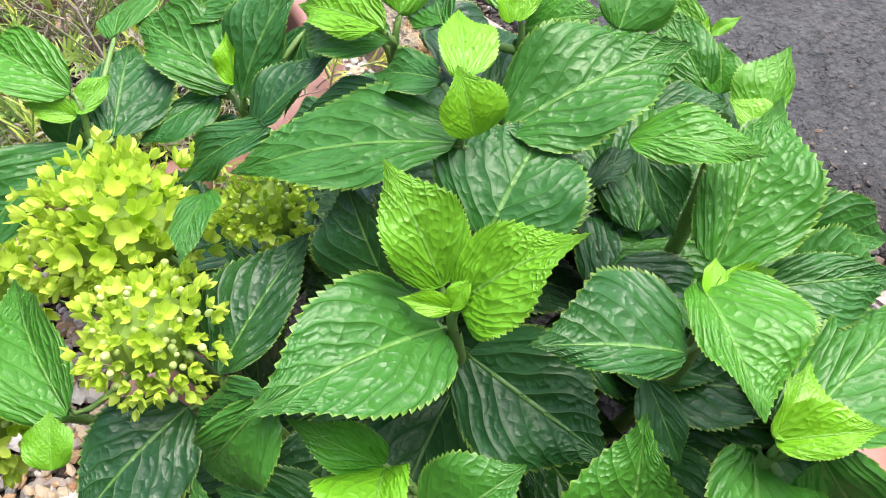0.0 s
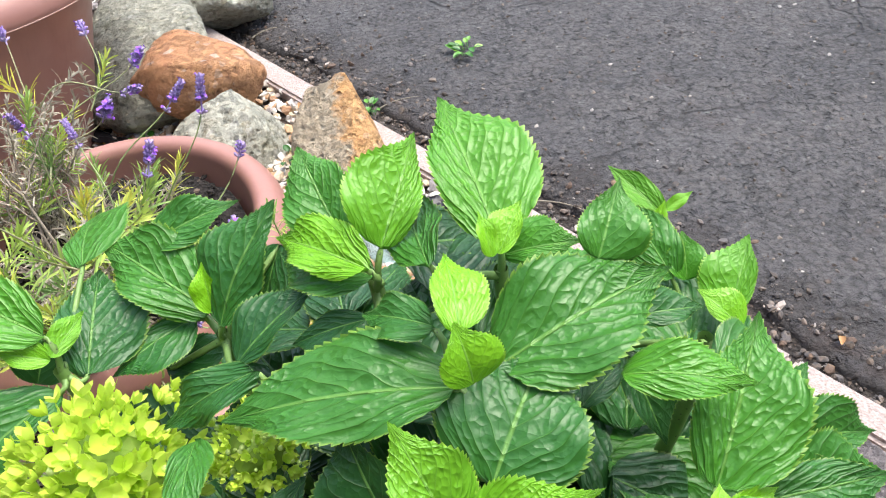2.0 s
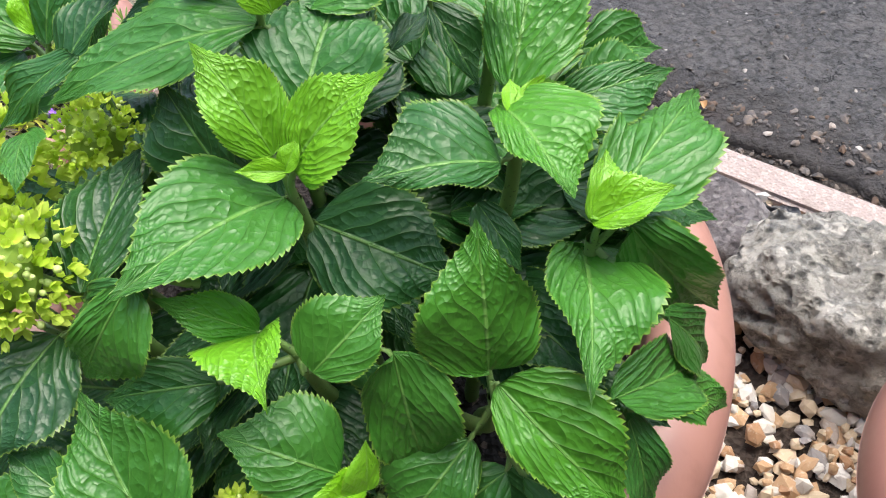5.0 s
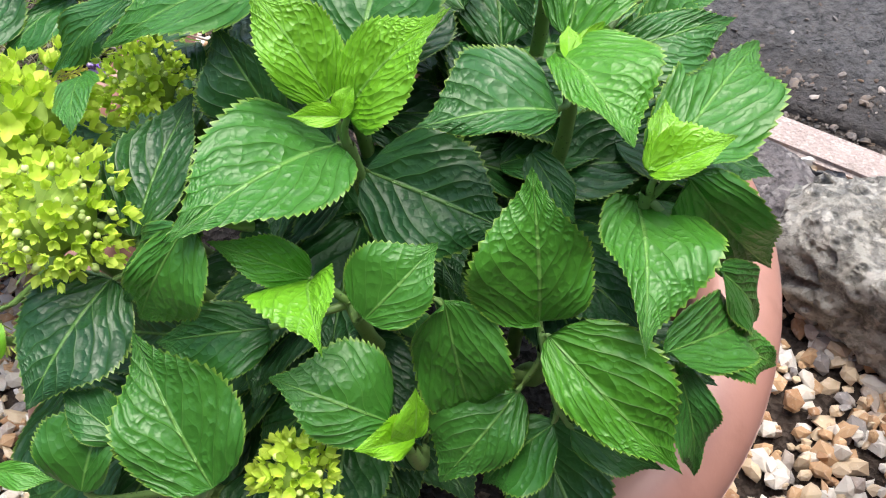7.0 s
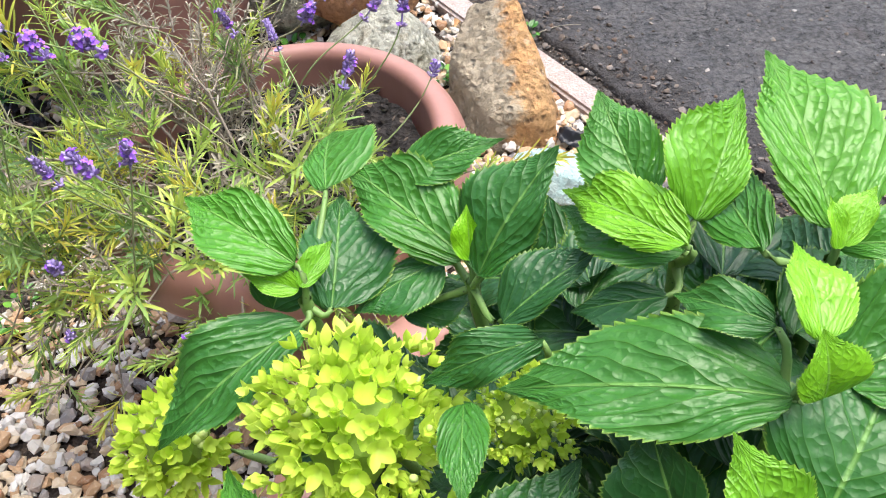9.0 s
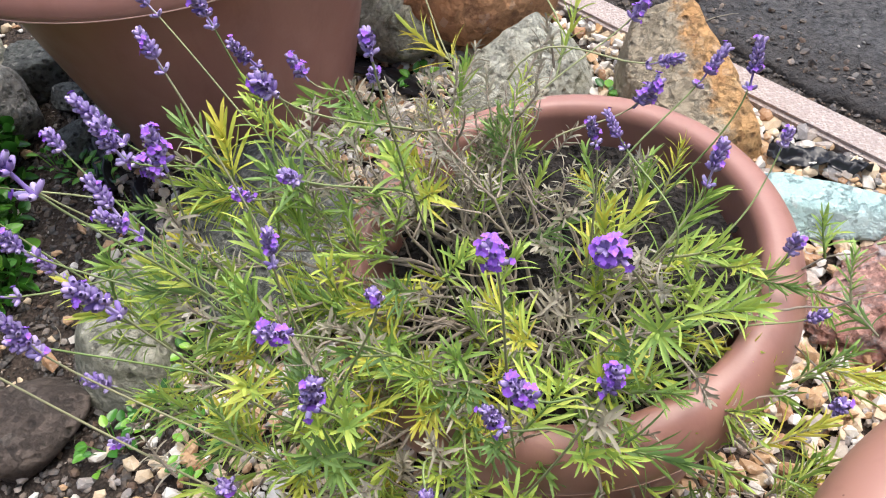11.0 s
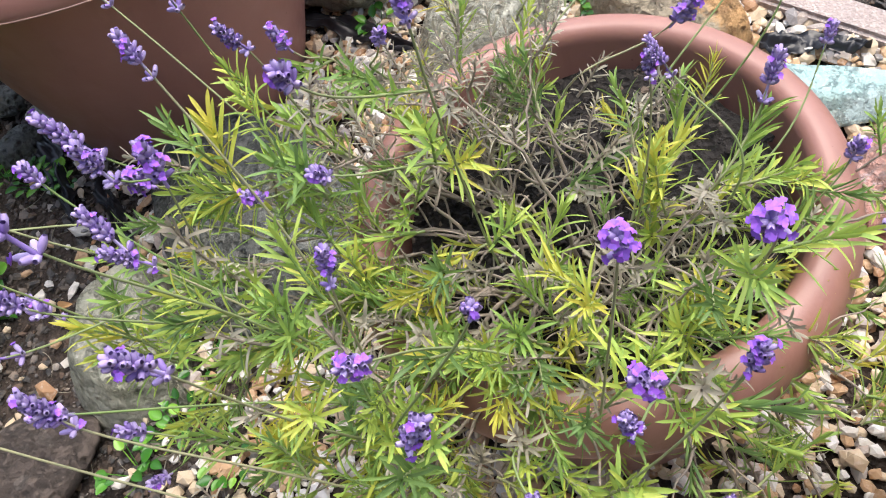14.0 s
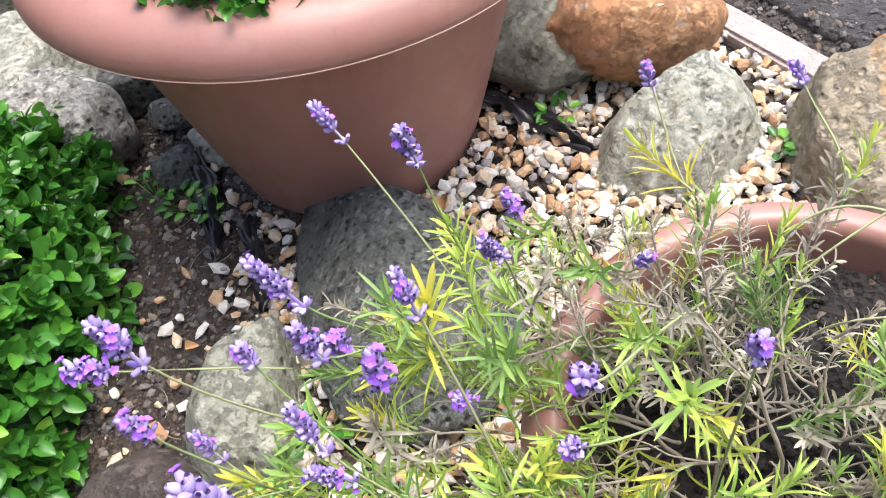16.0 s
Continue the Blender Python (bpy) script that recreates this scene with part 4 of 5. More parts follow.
rock("large pitted grey cream stone beside the kerb", (0.657, 0.455, 0.05), (0.165, 0.125, 0.085), -52, 3, rk_pumice, 10, 0.15, 16, 1.2)
rock("low grey purple granite stone between pot and kerb", (0.548, 0.668, 0.028), (0.12, 0.046, 0.062), -62, 5, rk_grey, 9, 0.08)
rock("upright orange sandstone with grey lichen", (0.0, 1.50, 0.03), (1, 1, 1), 0, 8, rk_orange, 0, 0.055, 36, 0.25, corners=(
    (0.09, -0.15, -0.06), (-0.05, -0.15, -0.06), (-0.11, 0.0, -0.06), (-0.08, 0.14, -0.06), (0.05, 0.16, -0.06), (0.105, -0.05, -0.06),
    (0.08, -0.125, 0.025), (-0.02, -0.14, 0.03), (-0.085, 0.0, 0.065), (-0.05, 0.10, 0.10), (0.03, 0.105, 0.125), (0.066, 0.0, 0.06)))
rock("pale lichen covered stone behind the pot", (-0.225, 1.595, 0.03), (1, 1, 1), 0, 11, rk_pale, 0, 0.06, 26, corners=(
    (-0.15, -0.065, -0.05), (0.0, -0.12, -0.05), (0.115, -0.025, -0.05), (0.125, 0.085, -0.05), (0.025, 0.145, -0.05), (-0.125, 0.065, -0.05),
    (0.035, 0.06, 0.10), (-0.075, 0.02, 0.062), (-0.115, -0.035, 0.02), (0.075, -0.01, 0.05), (-0.01, -0.085, 0.03)))
rock("smooth rounded red orange boulder", (-0.285, 1.80, 0.085), (0.125, 0.085, 0.085), -14, 14, rk_red, 7, 0.05, 6)
rock("large grey stone beside the tall pot", (-0.42, 2.02, 0.05), (0.15, 0.25, 0.10), 8, 17, rk_green, 8, 0.06, 12)
rock("cream stone along the road edge", (-0.285, 2.24, 0.05), (0.12, 0.13, 0.10), 30, 19, rk_pale, 8, 0.08)
rock("flat pale turquoise stone slab", (0.13, 1.235, 0.018), (0.12, 0.048, 0.032), -21, 23, rk_cyan, 6, 0.05, 16)
rock("rough pink rock with pale veins", (0.2, 1.085, 0.012), (0.125, 0.078, 0.045), 15, 26, rk_pink, 10, 0.2, 9, 0.5)
rock("large mottled dark grey boulder", (-0.648, 1.335, 0.035), (0.145, 0.22, 0.105), 22, 29, rk_slate, 14, 0.085, 5)
rock("angular pale green grey stone", (-0.865, 1.24, 0.03), (1, 1, 1), 0, 52, rk_green, 0, 0.045, 34, corners=(
    (-0.092, -0.023, -0.05), (-0.065, 0.09, -0.05), (0.065, 0.12, -0.05), (0.09, -0.04, -0.05), (0.075, -0.105, -0.05), (0.005, -0.115, -0.05), (-0.055, -0.09, -0.05),
    (-0.014, 0.056, 0.062), (0.063, 0.104, 0.055), (-0.022, -0.04, 0.058), (0.06, -0.015, 0.045), (0.012, -0.085, 0.03), (0.072, -0.08, 0.012), (-0.06, 0.0, 0.02)))
rock("low dark brown stone on the soil", (-0.985, 1.125, 0.01), (0.085, 0.085, 0.052), 10, 35, rk_brown, 9, 0.04, 5)
rock("whitish weathered stone behind the hedge", (-1.36, 1.93, 0.05), (0.125, 0.11, 0.10), 10, 37, rk_pale, 8, 0.09, 9, 0.4)
rock("grey brown stone beside the hedge", (-1.21, 1.80, 0.045), (0.12, 0.09, 0.095), -20, 39, rk_pumice, 8, 0.08)
rock("grey green stone behind the tall pot", (-1.45, 2.2, 0.06), (0.16, 0.13, 0.13), 0, 41, rk_green, 8, 0.08)
rock("small dark stone beside the tall pot", (-1.13, 1.91, 0.03), (0.065, 0.055, 0.055), 0, 43, rk_slate, 8, 0.1)
rock("small flat dark pebble stone", (-1.06, 1.83, 0.02), (0.045, 0.03, 0.025), -20, 44, rk_slate, 8, 0.05)
rock("small blue grey stone on the soil", (-1.03, 1.70, 0.02), (0.032, 0.04, 0.03), 20, 45, rk_slate, 8, 0.04)
rock("thin grey stone under the pot edge", (-0.965, 1.735, 0.01), (0.055, 0.03, 0.02), -40, 46, rk_green, 7, 0.05)


def pebble_templates(r, n, flat):
    bm = bmesh.new()
    bmesh.ops.create_icosphere(bm, subdivisions=1 if flat < 0.65 else 2, radius=1.0)
    bm.verts.ensure_lookup_table()
    base = np.array([v.co[:] for v in bm.verts])
    tris = np.array([[v.index for v in f.verts] for f in bm.faces])
    bm.free()
    out = []
    for _ in range(n):
        normals = r.normal(size=(8, 3))
        normals /= np.linalg.norm(normals, axis=1)[:, None]
        reach = r.uniform(0.6, 1.0, 8)
        s = np.maximum(0, base @ normals.T / reach) ** 22
        rad = np.minimum(1.35, 1 / np.maximum(s.sum(1) ** (1 / 22), 0.62))
        out.append(base * rad[:, None] * r.uniform(0.7, 1.0, 3) * (1.15, 0.85, flat))
    return out, tris


def scatter(name, label, spots, sizes, heights, mat, seed, flat=0.6):
    """Many loose stones in one mesh, each turned its own way."""
    r = np.random.default_rng(seed)
    shapes, tris = pebble_templates(r, 14, flat)
    verts, faces = [], []
    m = len(shapes[0])
    for k, (x, y) in enumerate(spots):
        e = Euler((r.normal() * 0.45, r.normal() * 0.45, r.uniform(0, 6.28))).to_matrix()
        verts.append(shapes[r.integers(14)] @ np.array(e).T * sizes[k] + (x, y, heights[k]))
        faces.append(tris + k * m)
    verts, faces = np.concatenate(verts), np.concatenate(faces)
    me = bpy.data.meshes.new(name)
    me.vertices.add(len(verts))
    me.vertices.foreach_set("co", verts.astype(np.float32).ravel())
    me.loops.add(3 * len(faces))
    me.loops.foreach_set("vertex_index", faces.astype(np.int32).ravel())
    me.polygons.add(len(faces))
    me.polygons.foreach_set("loop_start", np.arange(0, 3 * len(faces), 3, dtype=np.int32))
    me.polygons.foreach_set("use_smooth", [False] * len(faces))
    me.update(calc_edges=True)
    me.materials.append(mat)
    return tagged(new(name, me), label, "gravel", kind="stuff")


def stone_mix(name, *stops, chalk=0.3):
    m = material(name, (0.5, 0.45, 0.4), 0.75)
    g = Graph(m)
    c = g.ramp(g.island(), *stops)
    g.t.nodes[-1].color_ramp.interpolation = "CONSTANT"
    c = g.mix(g.math("MULTIPLY", g.ramp(g.noise(70, 5, vector=g.place()), (0.45, 0.0), (0.75, 1.0)), 0.3), c, (0.44, 0.29, 0.16))
    c = g.mix(g.math("MULTIPLY", g.ramp(g.noise(180, 4, vector=g.place()), (0.55, 0.0), (0.75, 1.0)), chalk), c, (0.85, 0.8, 0.72))
    colour(g, c)
    g.set(g.b.inputs["Normal"], g.bump(g.noise(200, 5, vector=g.place()), 0.4, 0.003))
    return m


mat_gravel = stone_mix("pale_gravel", (0.0, (0.58, 0.55, 0.49)), (0.17, (0.55, 0.44, 0.30)), (0.29, (0.45, 0.29, 0.16)), (0.40, (0.63, 0.61, 0.57)),
                       (0.56, (0.33, 0.185, 0.095)), (0.64, (0.37, 0.32, 0.28)), (0.73, (0.57, 0.46, 0.32)), (0.87, (0.24, 0.225, 0.22)), (0.93, (0.48, 0.31, 0.17)))
mat_grit = stone_mix("dark_grit", (0.0, (0.05, 0.047, 0.045)), (0.45, (0.09, 0.083, 0.08)), (0.7, (0.15, 0.13, 0.115)), (0.86, (0.10, 0.065, 0.045)), (0.975, (0.40, 0.36, 0.32)), chalk=0.06)

mat_chip = stone_mix("road_chip", (0.0, (0.05, 0.048, 0.048)), (0.5, (0.085, 0.082, 0.08)), (0.8, (0.13, 0.125, 0.12)), (0.97, (0.38, 0.36, 0.33)), chalk=0.05)

_r = np.random.default_rng(5)


def gravel_spots(count):
    """Places in the bed, thin on the bare soil by the hedge."""
    out = []
    while len(out) < count:
        x, y = _r.uniform(-1.15, 0.8), _r.uniform(0.1, 2.15)
        d = ACROSS.x * x + ACROSS.y * y
        if d > 0.935:
            continue
        bare = 1 / (1 + math.exp(-(-0.79 - 0.08 * math.sin(5 * y) - x) * 26)) * (1 / (1 + math.exp(-(y - 1.0 - 0.15 * (x + 0.9)) * 25)))
        if _r.random() < bare * 0.965:
            continue
        if (x - POT_A[0]) ** 2 + (y - POT_A[1]) ** 2 < 0.13 ** 2 or (x - POT_B[0]) ** 2 + (y - POT_B[1]) ** 2 < 0.18 ** 2 or (x - POT_C[0]) ** 2 + (y - POT_C[1]) ** 2 < 0.22 ** 2:
            continue
        out.append((x, y))
    return out


_n = 18500
gravel = scatter("gravel", "loose white tan and brown gravel on the bed", gravel_spots(_n), 0.006 + 0.010 * _r.random(_n) ** 1.6, _r.uniform(-0.009, 0.006, _n), mat_gravel, 6)
_n = 5000
_q = [(_r.uniform(-2.0, 1.6), _r.uniform(-1.1, 3.0)) for _ in range(40000)]
_q = [(x, y) for x, y in _q if ACROSS.x * x + ACROSS.y * y < 0.93 and not (-1.15 < x < 0.8 and 0.1 < y < 2.15)][:_n]
_n = len(_q)
scatter("outer_gravel", "loose gravel thinning out over the bed", _q, 0.007 + 0.010 * _r.random(_n) ** 1.6, _r.uniform(-0.012, 0.0, _n), mat_gravel, 16)
_n = 4200
_s, _d = _r.uniform(-2.3, 0.8, _n), 0.986 + np.abs(_r.normal(0, 0.07, _n)) + 0.03 * _r.random(_n) ** 2
_p = [along(a, b, 0) for a, b in zip(_s, _d)]
grit = scatter("road_grit", "dark loose grit along the kerb", [(p.x, p.y) for p in _p], 0.0018 + 0.0085 * _r.random(_n) ** 3, np.where(_d < 1.06, -0.031, -0.019), mat_grit, 8)
_n = 5200
_p = [along(a, b, 0) for a, b in zip(_r.uniform(-2.4, 0.7, _n), 1.07 + 1.3 * _r.random(_n))]
scatter("road_chips", "raised stone chips in the worn road surface", [(p.x, p.y) for p in _p], 0.0016 + 0.0055 * _r.random(_n) ** 2.5, np.full(_n, -0.0185), mat_chip, 28)
_n = 900
_s, _d = _r.uniform(-2.3, 0.8, _n), 0.94 - np.abs(_r.normal(0, 0.05, _n))
_p = [along(a, b, 0) for a, b in zip(_s, _d)]
scatter("soil_grit", "dark grit and crumbs beside the kerb", [(p.x, p.y) for p in _p], 0.002 + 0.009 * _r.random(_n) ** 2, np.full(_n, -0.008), mat_grit, 9)
_n = 4200
scatter("soil_crumbs", "dark soil crumbs on the bare bed", [(_r.uniform(-1.2, -0.75), _r.uniform(0.95, 1.9)) for _ in range(_n)], 0.0018 + 0.009 * _r.random(_n) ** 3, np.full(_n, -0.010), mat_grit, 10)
_n = 500
scatter("pot_soil_crumbs", "crumbs of dark potting compost", [(POT_A[0] + 0.17 * math.sqrt(a) * math.cos(b), POT_A[1] + 0.17 * math.sqrt(a) * math.sin(b)) for a, b in zip(_r.random(_n), _r.uniform(0, 6.28, _n))],
        0.0015 + 0.006 * _r.random(_n) ** 2, np.full(_n, 0.285), mat_potsoil, 12)

# third pot, only its lip is seen
pot_d = pot("small_pot", "terracotta coloured pot standing on the gravel", (0.60, 0.18, -0.01), 0.20, 0.27, 0.13, 0.05, 0.03, 0.2, 4)


# ---- black membrane, weeds, litter ----
mat_plastic = material("black_plastic", (0.012, 0.012, 0.014), 0.35)


def membrane(a, b, width, seed):
    """A crumpled strip of weed membrane that shows between the stones."""
    a, b = Vector(a), Vector(b)
    ax = (b - a).normalized()
    side = Vector((-ax.y, ax.x, 0))
    verts, faces, n, m = [], [], 36, 10
    for layer in (0.0, -0.0012):
        for i in range(n + 1):
            s = i / n
            for j in range(m + 1):
                v = j / m - 0.5
                q = Vector((s * 6 + seed, v * 3, 0))
                w = width * (0.7 + 0.6 * noise.noise(Vector((s * 4, seed, 0)))) * (0.35 + math.sin(math.pi * min(1, s + 0.05)) ** 0.5)
                p = a.lerp(b, s) + side * (v * w + 0.02 * noise.noise(Vector((s * 3, 9, seed))))
                verts.append(p + Vector((0, 0, 0.014 + 0.014 * noise.noise(q) + 0.008 * noise.noise(q * 3) + layer)))
    k = (n + 1) * (m + 1)
    for i in range(n):
        for j in range(m):
            o = i * (m + 1) + j
            faces.append((o, o + 1, o + m + 2, o + m + 1))
            faces.append((k + o, k + o + m + 1, k + o + m + 2, k + o + 1))
    ob = mesh_object("weed_membrane", verts, faces, mat_plastic)
    return tagged(ob, "crumpled torn black plastic weed membrane", "plastic sheet", "torn membrane")


membrane((-0.55, 1.80, 0), (-0.36, 1.60, 0), 0.045, 1)
membrane((-1.0, 1.75, 0), (-0.935, 1.50, 0), 0.035, 2)
membrane((-0.885, 1.57, 0), (-0.85, 1.39, 0), 0.03, 3)
membrane((0.60, 0.72, 0), (0.66, 0.62, 0), 0.04, 4)
membrane((0.09, 1.37, 0), (0.21, 1.30, 0), 0.04, 5)


# ---- lavender ----
def blade_material(name, *stops, rough=0.55):
    m = material(name, (0.2, 0.3, 0.05), rough)
    g = Graph(m)
    tone = g.put("ShaderNodeAttribute")
    tone.attribute_name = "tone"
    c = g.ramp(g.math("ADD", tone.outputs["Fac"], g.math("MULTIPLY", g.math("SUBTRACT", g.island(), 0.5), 0.4)), *stops)
    c = g.mix(g.math("MULTIPLY", g.noise(90, 3), 0.3), c, (0.42, 0.46, 0.22))
    colour(g, c)
    tr = g.put("ShaderNodeBsdfTranslucent", Color=c)
    mx = g.put("ShaderNodeMixShader", Fac=0.3)
    g.set(mx.inputs[1], g.b.outputs[0])
    g.set(mx.inputs[2], tr.outputs[0])
    g.set(g.t.nodes["Material Output"].inputs[0], mx.outputs[0])
    return m


mat_lav = blade_material("lavender_leaf", (0.0, (0.13, 0.26, 0.075)), (0.4, (0.29, 0.48, 0.09)), (0.7, (0.53, 0.66, 0.11)), (0.9, (0.64, 0.66, 0.09)), (1.0, (0.70, 0.62, 0.08)))
mat_dry = blade_material("dry_lavender_leaf", (0.0, (0.28, 0.235, 0.20)), (0.5, (0.42, 0.37, 0.31)), (1.0, (0.56, 0.51, 0.44)), rough=0.85)
mat_wood = material("lavender_wood", (0.22, 0.17, 0.12), 0.9)
_g = Graph(mat_wood)
colour(_g, _g.mix(_g.noise(60, 5), (0.19, 0.15, 0.115), (0.42, 0.36, 0.29)))
_g.set(_g.b.inputs["Normal"], _g.bump(_g.noise(300, 4), 0.7, 0.002))
mat_stalk = material("lavender_stalk", (0.24, 0.32, 0.13), 0.7)
_g = Graph(mat_stalk)
colour(_g, _g.mix(_g.rand(), (0.20, 0.30, 0.09), (0.36, 0.34, 0.20)))
mat_calyx = material("lavender_calyx", (0.2, 0.12, 0.3), 0.8)
_g = Graph(mat_calyx)
colour(_g, _g.mix(_g.ramp(_g.island(), (0.2, 0.0), (0.9, 1.0)), (0.28, 0.19, 0.48), (0.46, 0.37, 0.62)))
mat_petal = material("lavender_petal", (0.35, 0.10, 0.62), 0.6)
_g = Graph(mat_petal)
colour(_g, _g.mix(_g.math("FRACT", _g.math("ADD", _g.rand(), _g.island())), (0.25, 0.11, 0.60), (0.40, 0.13, 0.74)))


def blade(verts, faces, base, d, up, size, width, sag, fold=0.25):
    """Adds one narrow leaf, a shallow channel that bends over."""
    d = d.normalized()
    side = d.cross(up).normalized()
    up = side.cross(d)
    o, n = len(verts), 6
    for i in range(n + 1):
        s = i / n
        w = width * 0.5 * min(1.0, 0.5 + 3.2 * s) * (1 - max(0, s - 0.8) / 0.2) ** 0.6 + 0.00012
        p = base + d * (size * s) - up * (sag * size * s * s)
        verts += [p + side * w + up * (w * fold), p - up * (w * 0.25), p - side * w + up * (w * fold)]
    for i in range(n):
        a = o + 3 * i
        faces += [(a, a + 1, a + 4, a + 3), (a + 1, a + 2, a + 5, a + 4)]


def sprig_leaves(seed, length, pairs, leaf_len, width, spread, sag=0.15):
    """The stem points of a shoot and its narrow leaves, in opposite pairs, densest at the tip."""
    r = random.Random(seed)
    pts = [Vector((0.004 * math.sin(2.2 * s + seed), 0.004 * math.cos(1.7 * s + seed) - 0.004, length * s)) for s in (i / 6 for i in range(7))]
    turn, out = r.uniform(0, 6), []
    for k in range(pairs):
        s = ((k + 0.6) / pairs) ** 0.8
        c = pts[min(6, int(s * 6))].lerp(pts[min(6, int(s * 6) + 1)], s * 6 % 1)
        turn += math.pi / 2 + r.uniform(-0.3, 0.3)
        lift = spread * (1.15 - 0.75 * s) + r.uniform(-0.12, 0.12)
        for j in (0, 1, 2) if k % 2 else (0, 1):
            a = turn + math.pi * j + r.uniform(-0.3, 0.3) + (0.9 if j == 2 else 0)
            d = Vector((math.sin(lift) * math.cos(a), math.sin(lift) * math.sin(a), math.cos(lift)))
            verts, faces = [], []
            size = leaf_len * r.uniform(0.65, 1.15) * (1.0 if s < 0.75 else 0.7)
            blade(verts, faces, c, d, Vector((0, 0, 1)) + Vector((r.uniform(-0.2, 0.2), r.uniform(-0.2, 0.2), 0)), size, width * r.uniform(0.8, 1.2), sag * r.uniform(-0.5, 1.6))
            out.append((verts, faces))
    return pts, out


SPRIGS = [sprig_leaves(k, 0.048 + 0.006 * (k % 3), 8 + k % 3, 0.025 + 0.004 * (k % 3), 0.0023, 0.72, 0.35) for k in range(8)]
DRY = [sprig_leaves(40 + k, 0.042, 8, 0.016, 0.0021, 1.15, 0.5) for k in range(5)]


def spike_mesh(seed, length, whorls, open_):
    """A flower spike: whorls of ribbed calyces, some with open lips."""
    r = random.Random(seed)
    verts, faces, mats = [], [], []
    for k in range(whorls):
        z = length * (k + 0.3) / whorls if k else -length * 0.28 * (seed % 2)
        n = 7 if 0 < k < whorls - 1 else 5
        for j in range(n):
            a = 2 * math.pi * (j + 0.5 * (k % 2)) / n + r.uniform(-0.3, 0.3)
            lift = 0.95 - 0.5 * k / whorls + r.uniform(-0.2, 0.2)
            d = Vector((math.sin(lift) * math.cos(a), math.sin(lift) * math.sin(a), math.cos(lift)))
            size = 0.0066 * r.uniform(0.8, 1.15)
            c = Vector((0, 0, z)) + d * 0.0012
            pts = [c + d * (size * s) for s in (0, 0.35, 0.75, 1.0)]
            v, f = tube(pts, [0.0008, 0.0017, 0.0016, 0.0009], 6)
            o = len(verts)
            verts += v
            faces += [tuple(i + o for i in q) for q in f]
            mats += [0] * len(f)
            if r.random() < open_:
                t = pts[-1]
                u = d.orthogonal().normalized()
                w = d.cross(u)
                for q in range(5):
                    b = 2 * math.pi * q / 5 + r.uniform(-0.2, 0.2)
                    e = u * math.cos(b) + w * math.sin(b)
                    g = d.cross(e)
                    s = 0.0022 * r.uniform(0.8, 1.25) * (1.25 if q < 2 else 0.9)
                    o = len(verts)
                    verts += [t, t + e * s * 0.6 + g * s * 0.5 + d * s * 0.5, t + e * s * 1.15 + d * s * 0.35, t + e * s * 0.6 - g * s * 0.5 + d * s * 0.5]
                    faces += [(o, o + 1, o + 2, o + 3)]
                    mats += [1]
    v, f = tube([Vector((0, 0, -length * 0.3)), Vector((0, 0, length * 0.95))], [0.0011, 0.0008], 5)
    o = len(verts)
    verts += v
    faces += [tuple(i + o for i in q) for q in f]
    mats += [0] * len(f)
    me = bpy.data.meshes.new("flower_spike")
    me.from_pydata([tuple(v) for v in verts], [], faces)
    me.polygons.foreach_set("material_index", mats)
    me.polygons.foreach_set("use_smooth", [True] * len(me.polygons))
    me.materials.append(mat_calyx)
    me.materials.append(mat_petal)
    return me


SPIKES = [spike_mesh(3, 0.028, 7, 0.14), spike_mesh(4, 0.022, 6, 0.22), spike_mesh(5, 0.032, 8, 0.12), spike_mesh(6, 0.016, 4, 0.2), spike_mesh(7, 0.018, 4, 0.75)]
lavender = thing("lavender", "straggly lavender with yellow green leaves and purple spikes", "lavender", at=(0, 0, 0))
lr = random.Random(12)
CROWN = Vector((-0.31, 1.005, 0.25))
TIPS = []
REST = {"green": ([], [], []), "dry": ([], [], [])}
split = 0


def set_on(ob, at, d, scale, r):
    ob.parent = lavender
    ob.matrix_local = Matrix.Translation(at) @ d.to_track_quat("Z", "Y").to_matrix().to_4x4() @ Matrix.Rotation(r.uniform(0, 6.28), 4, "Z") @ Matrix.Diagonal((scale, scale, scale, 1))


def sprig(at, d, scale, dry=False):
    """A leafy shoot: its stem a part; the leaves near the front single pieces, the others joined."""
    global split
    m = Matrix.Translation(at) @ d.to_track_quat("Z", "Y").to_matrix().to_4x4() @ Matrix.Rotation(lr.uniform(0, 6.28), 4, "Z") @ Matrix.Diagonal((scale, scale, scale, 1))
    pts, blades = lr.choice(DRY if dry else SPRIGS)
    tone = lr.random() if dry else min(1.0, max(0.0, lr.gauss(0.52, 0.27)))
    v, f = tube([m @ q for q in pts], [0.0013 - 0.0001 * i for i in range(7)], 5)
    stem = mesh_object("sprig", v, f, mat_wood if dry else mat_stalk, lavender)
    single = not dry and split < 285 and at.y < 0.93 and at.z > 0.3
    for verts, faces in blades:
        verts = [m @ q for q in verts]
        if single:
            ob = mesh_object("leaf", verts, faces, mat_lav, stem)
            ob.data.attributes.new("tone", "FLOAT", "POINT").data.foreach_set("value", [tone] * len(verts))
            split += 1
        else:
            V, F, T = REST["dry" if dry else "green"]
            o = len(V)
            V += verts
            F += [tuple(i + o for i in q) for q in faces]
            T += [tone] * len(verts)


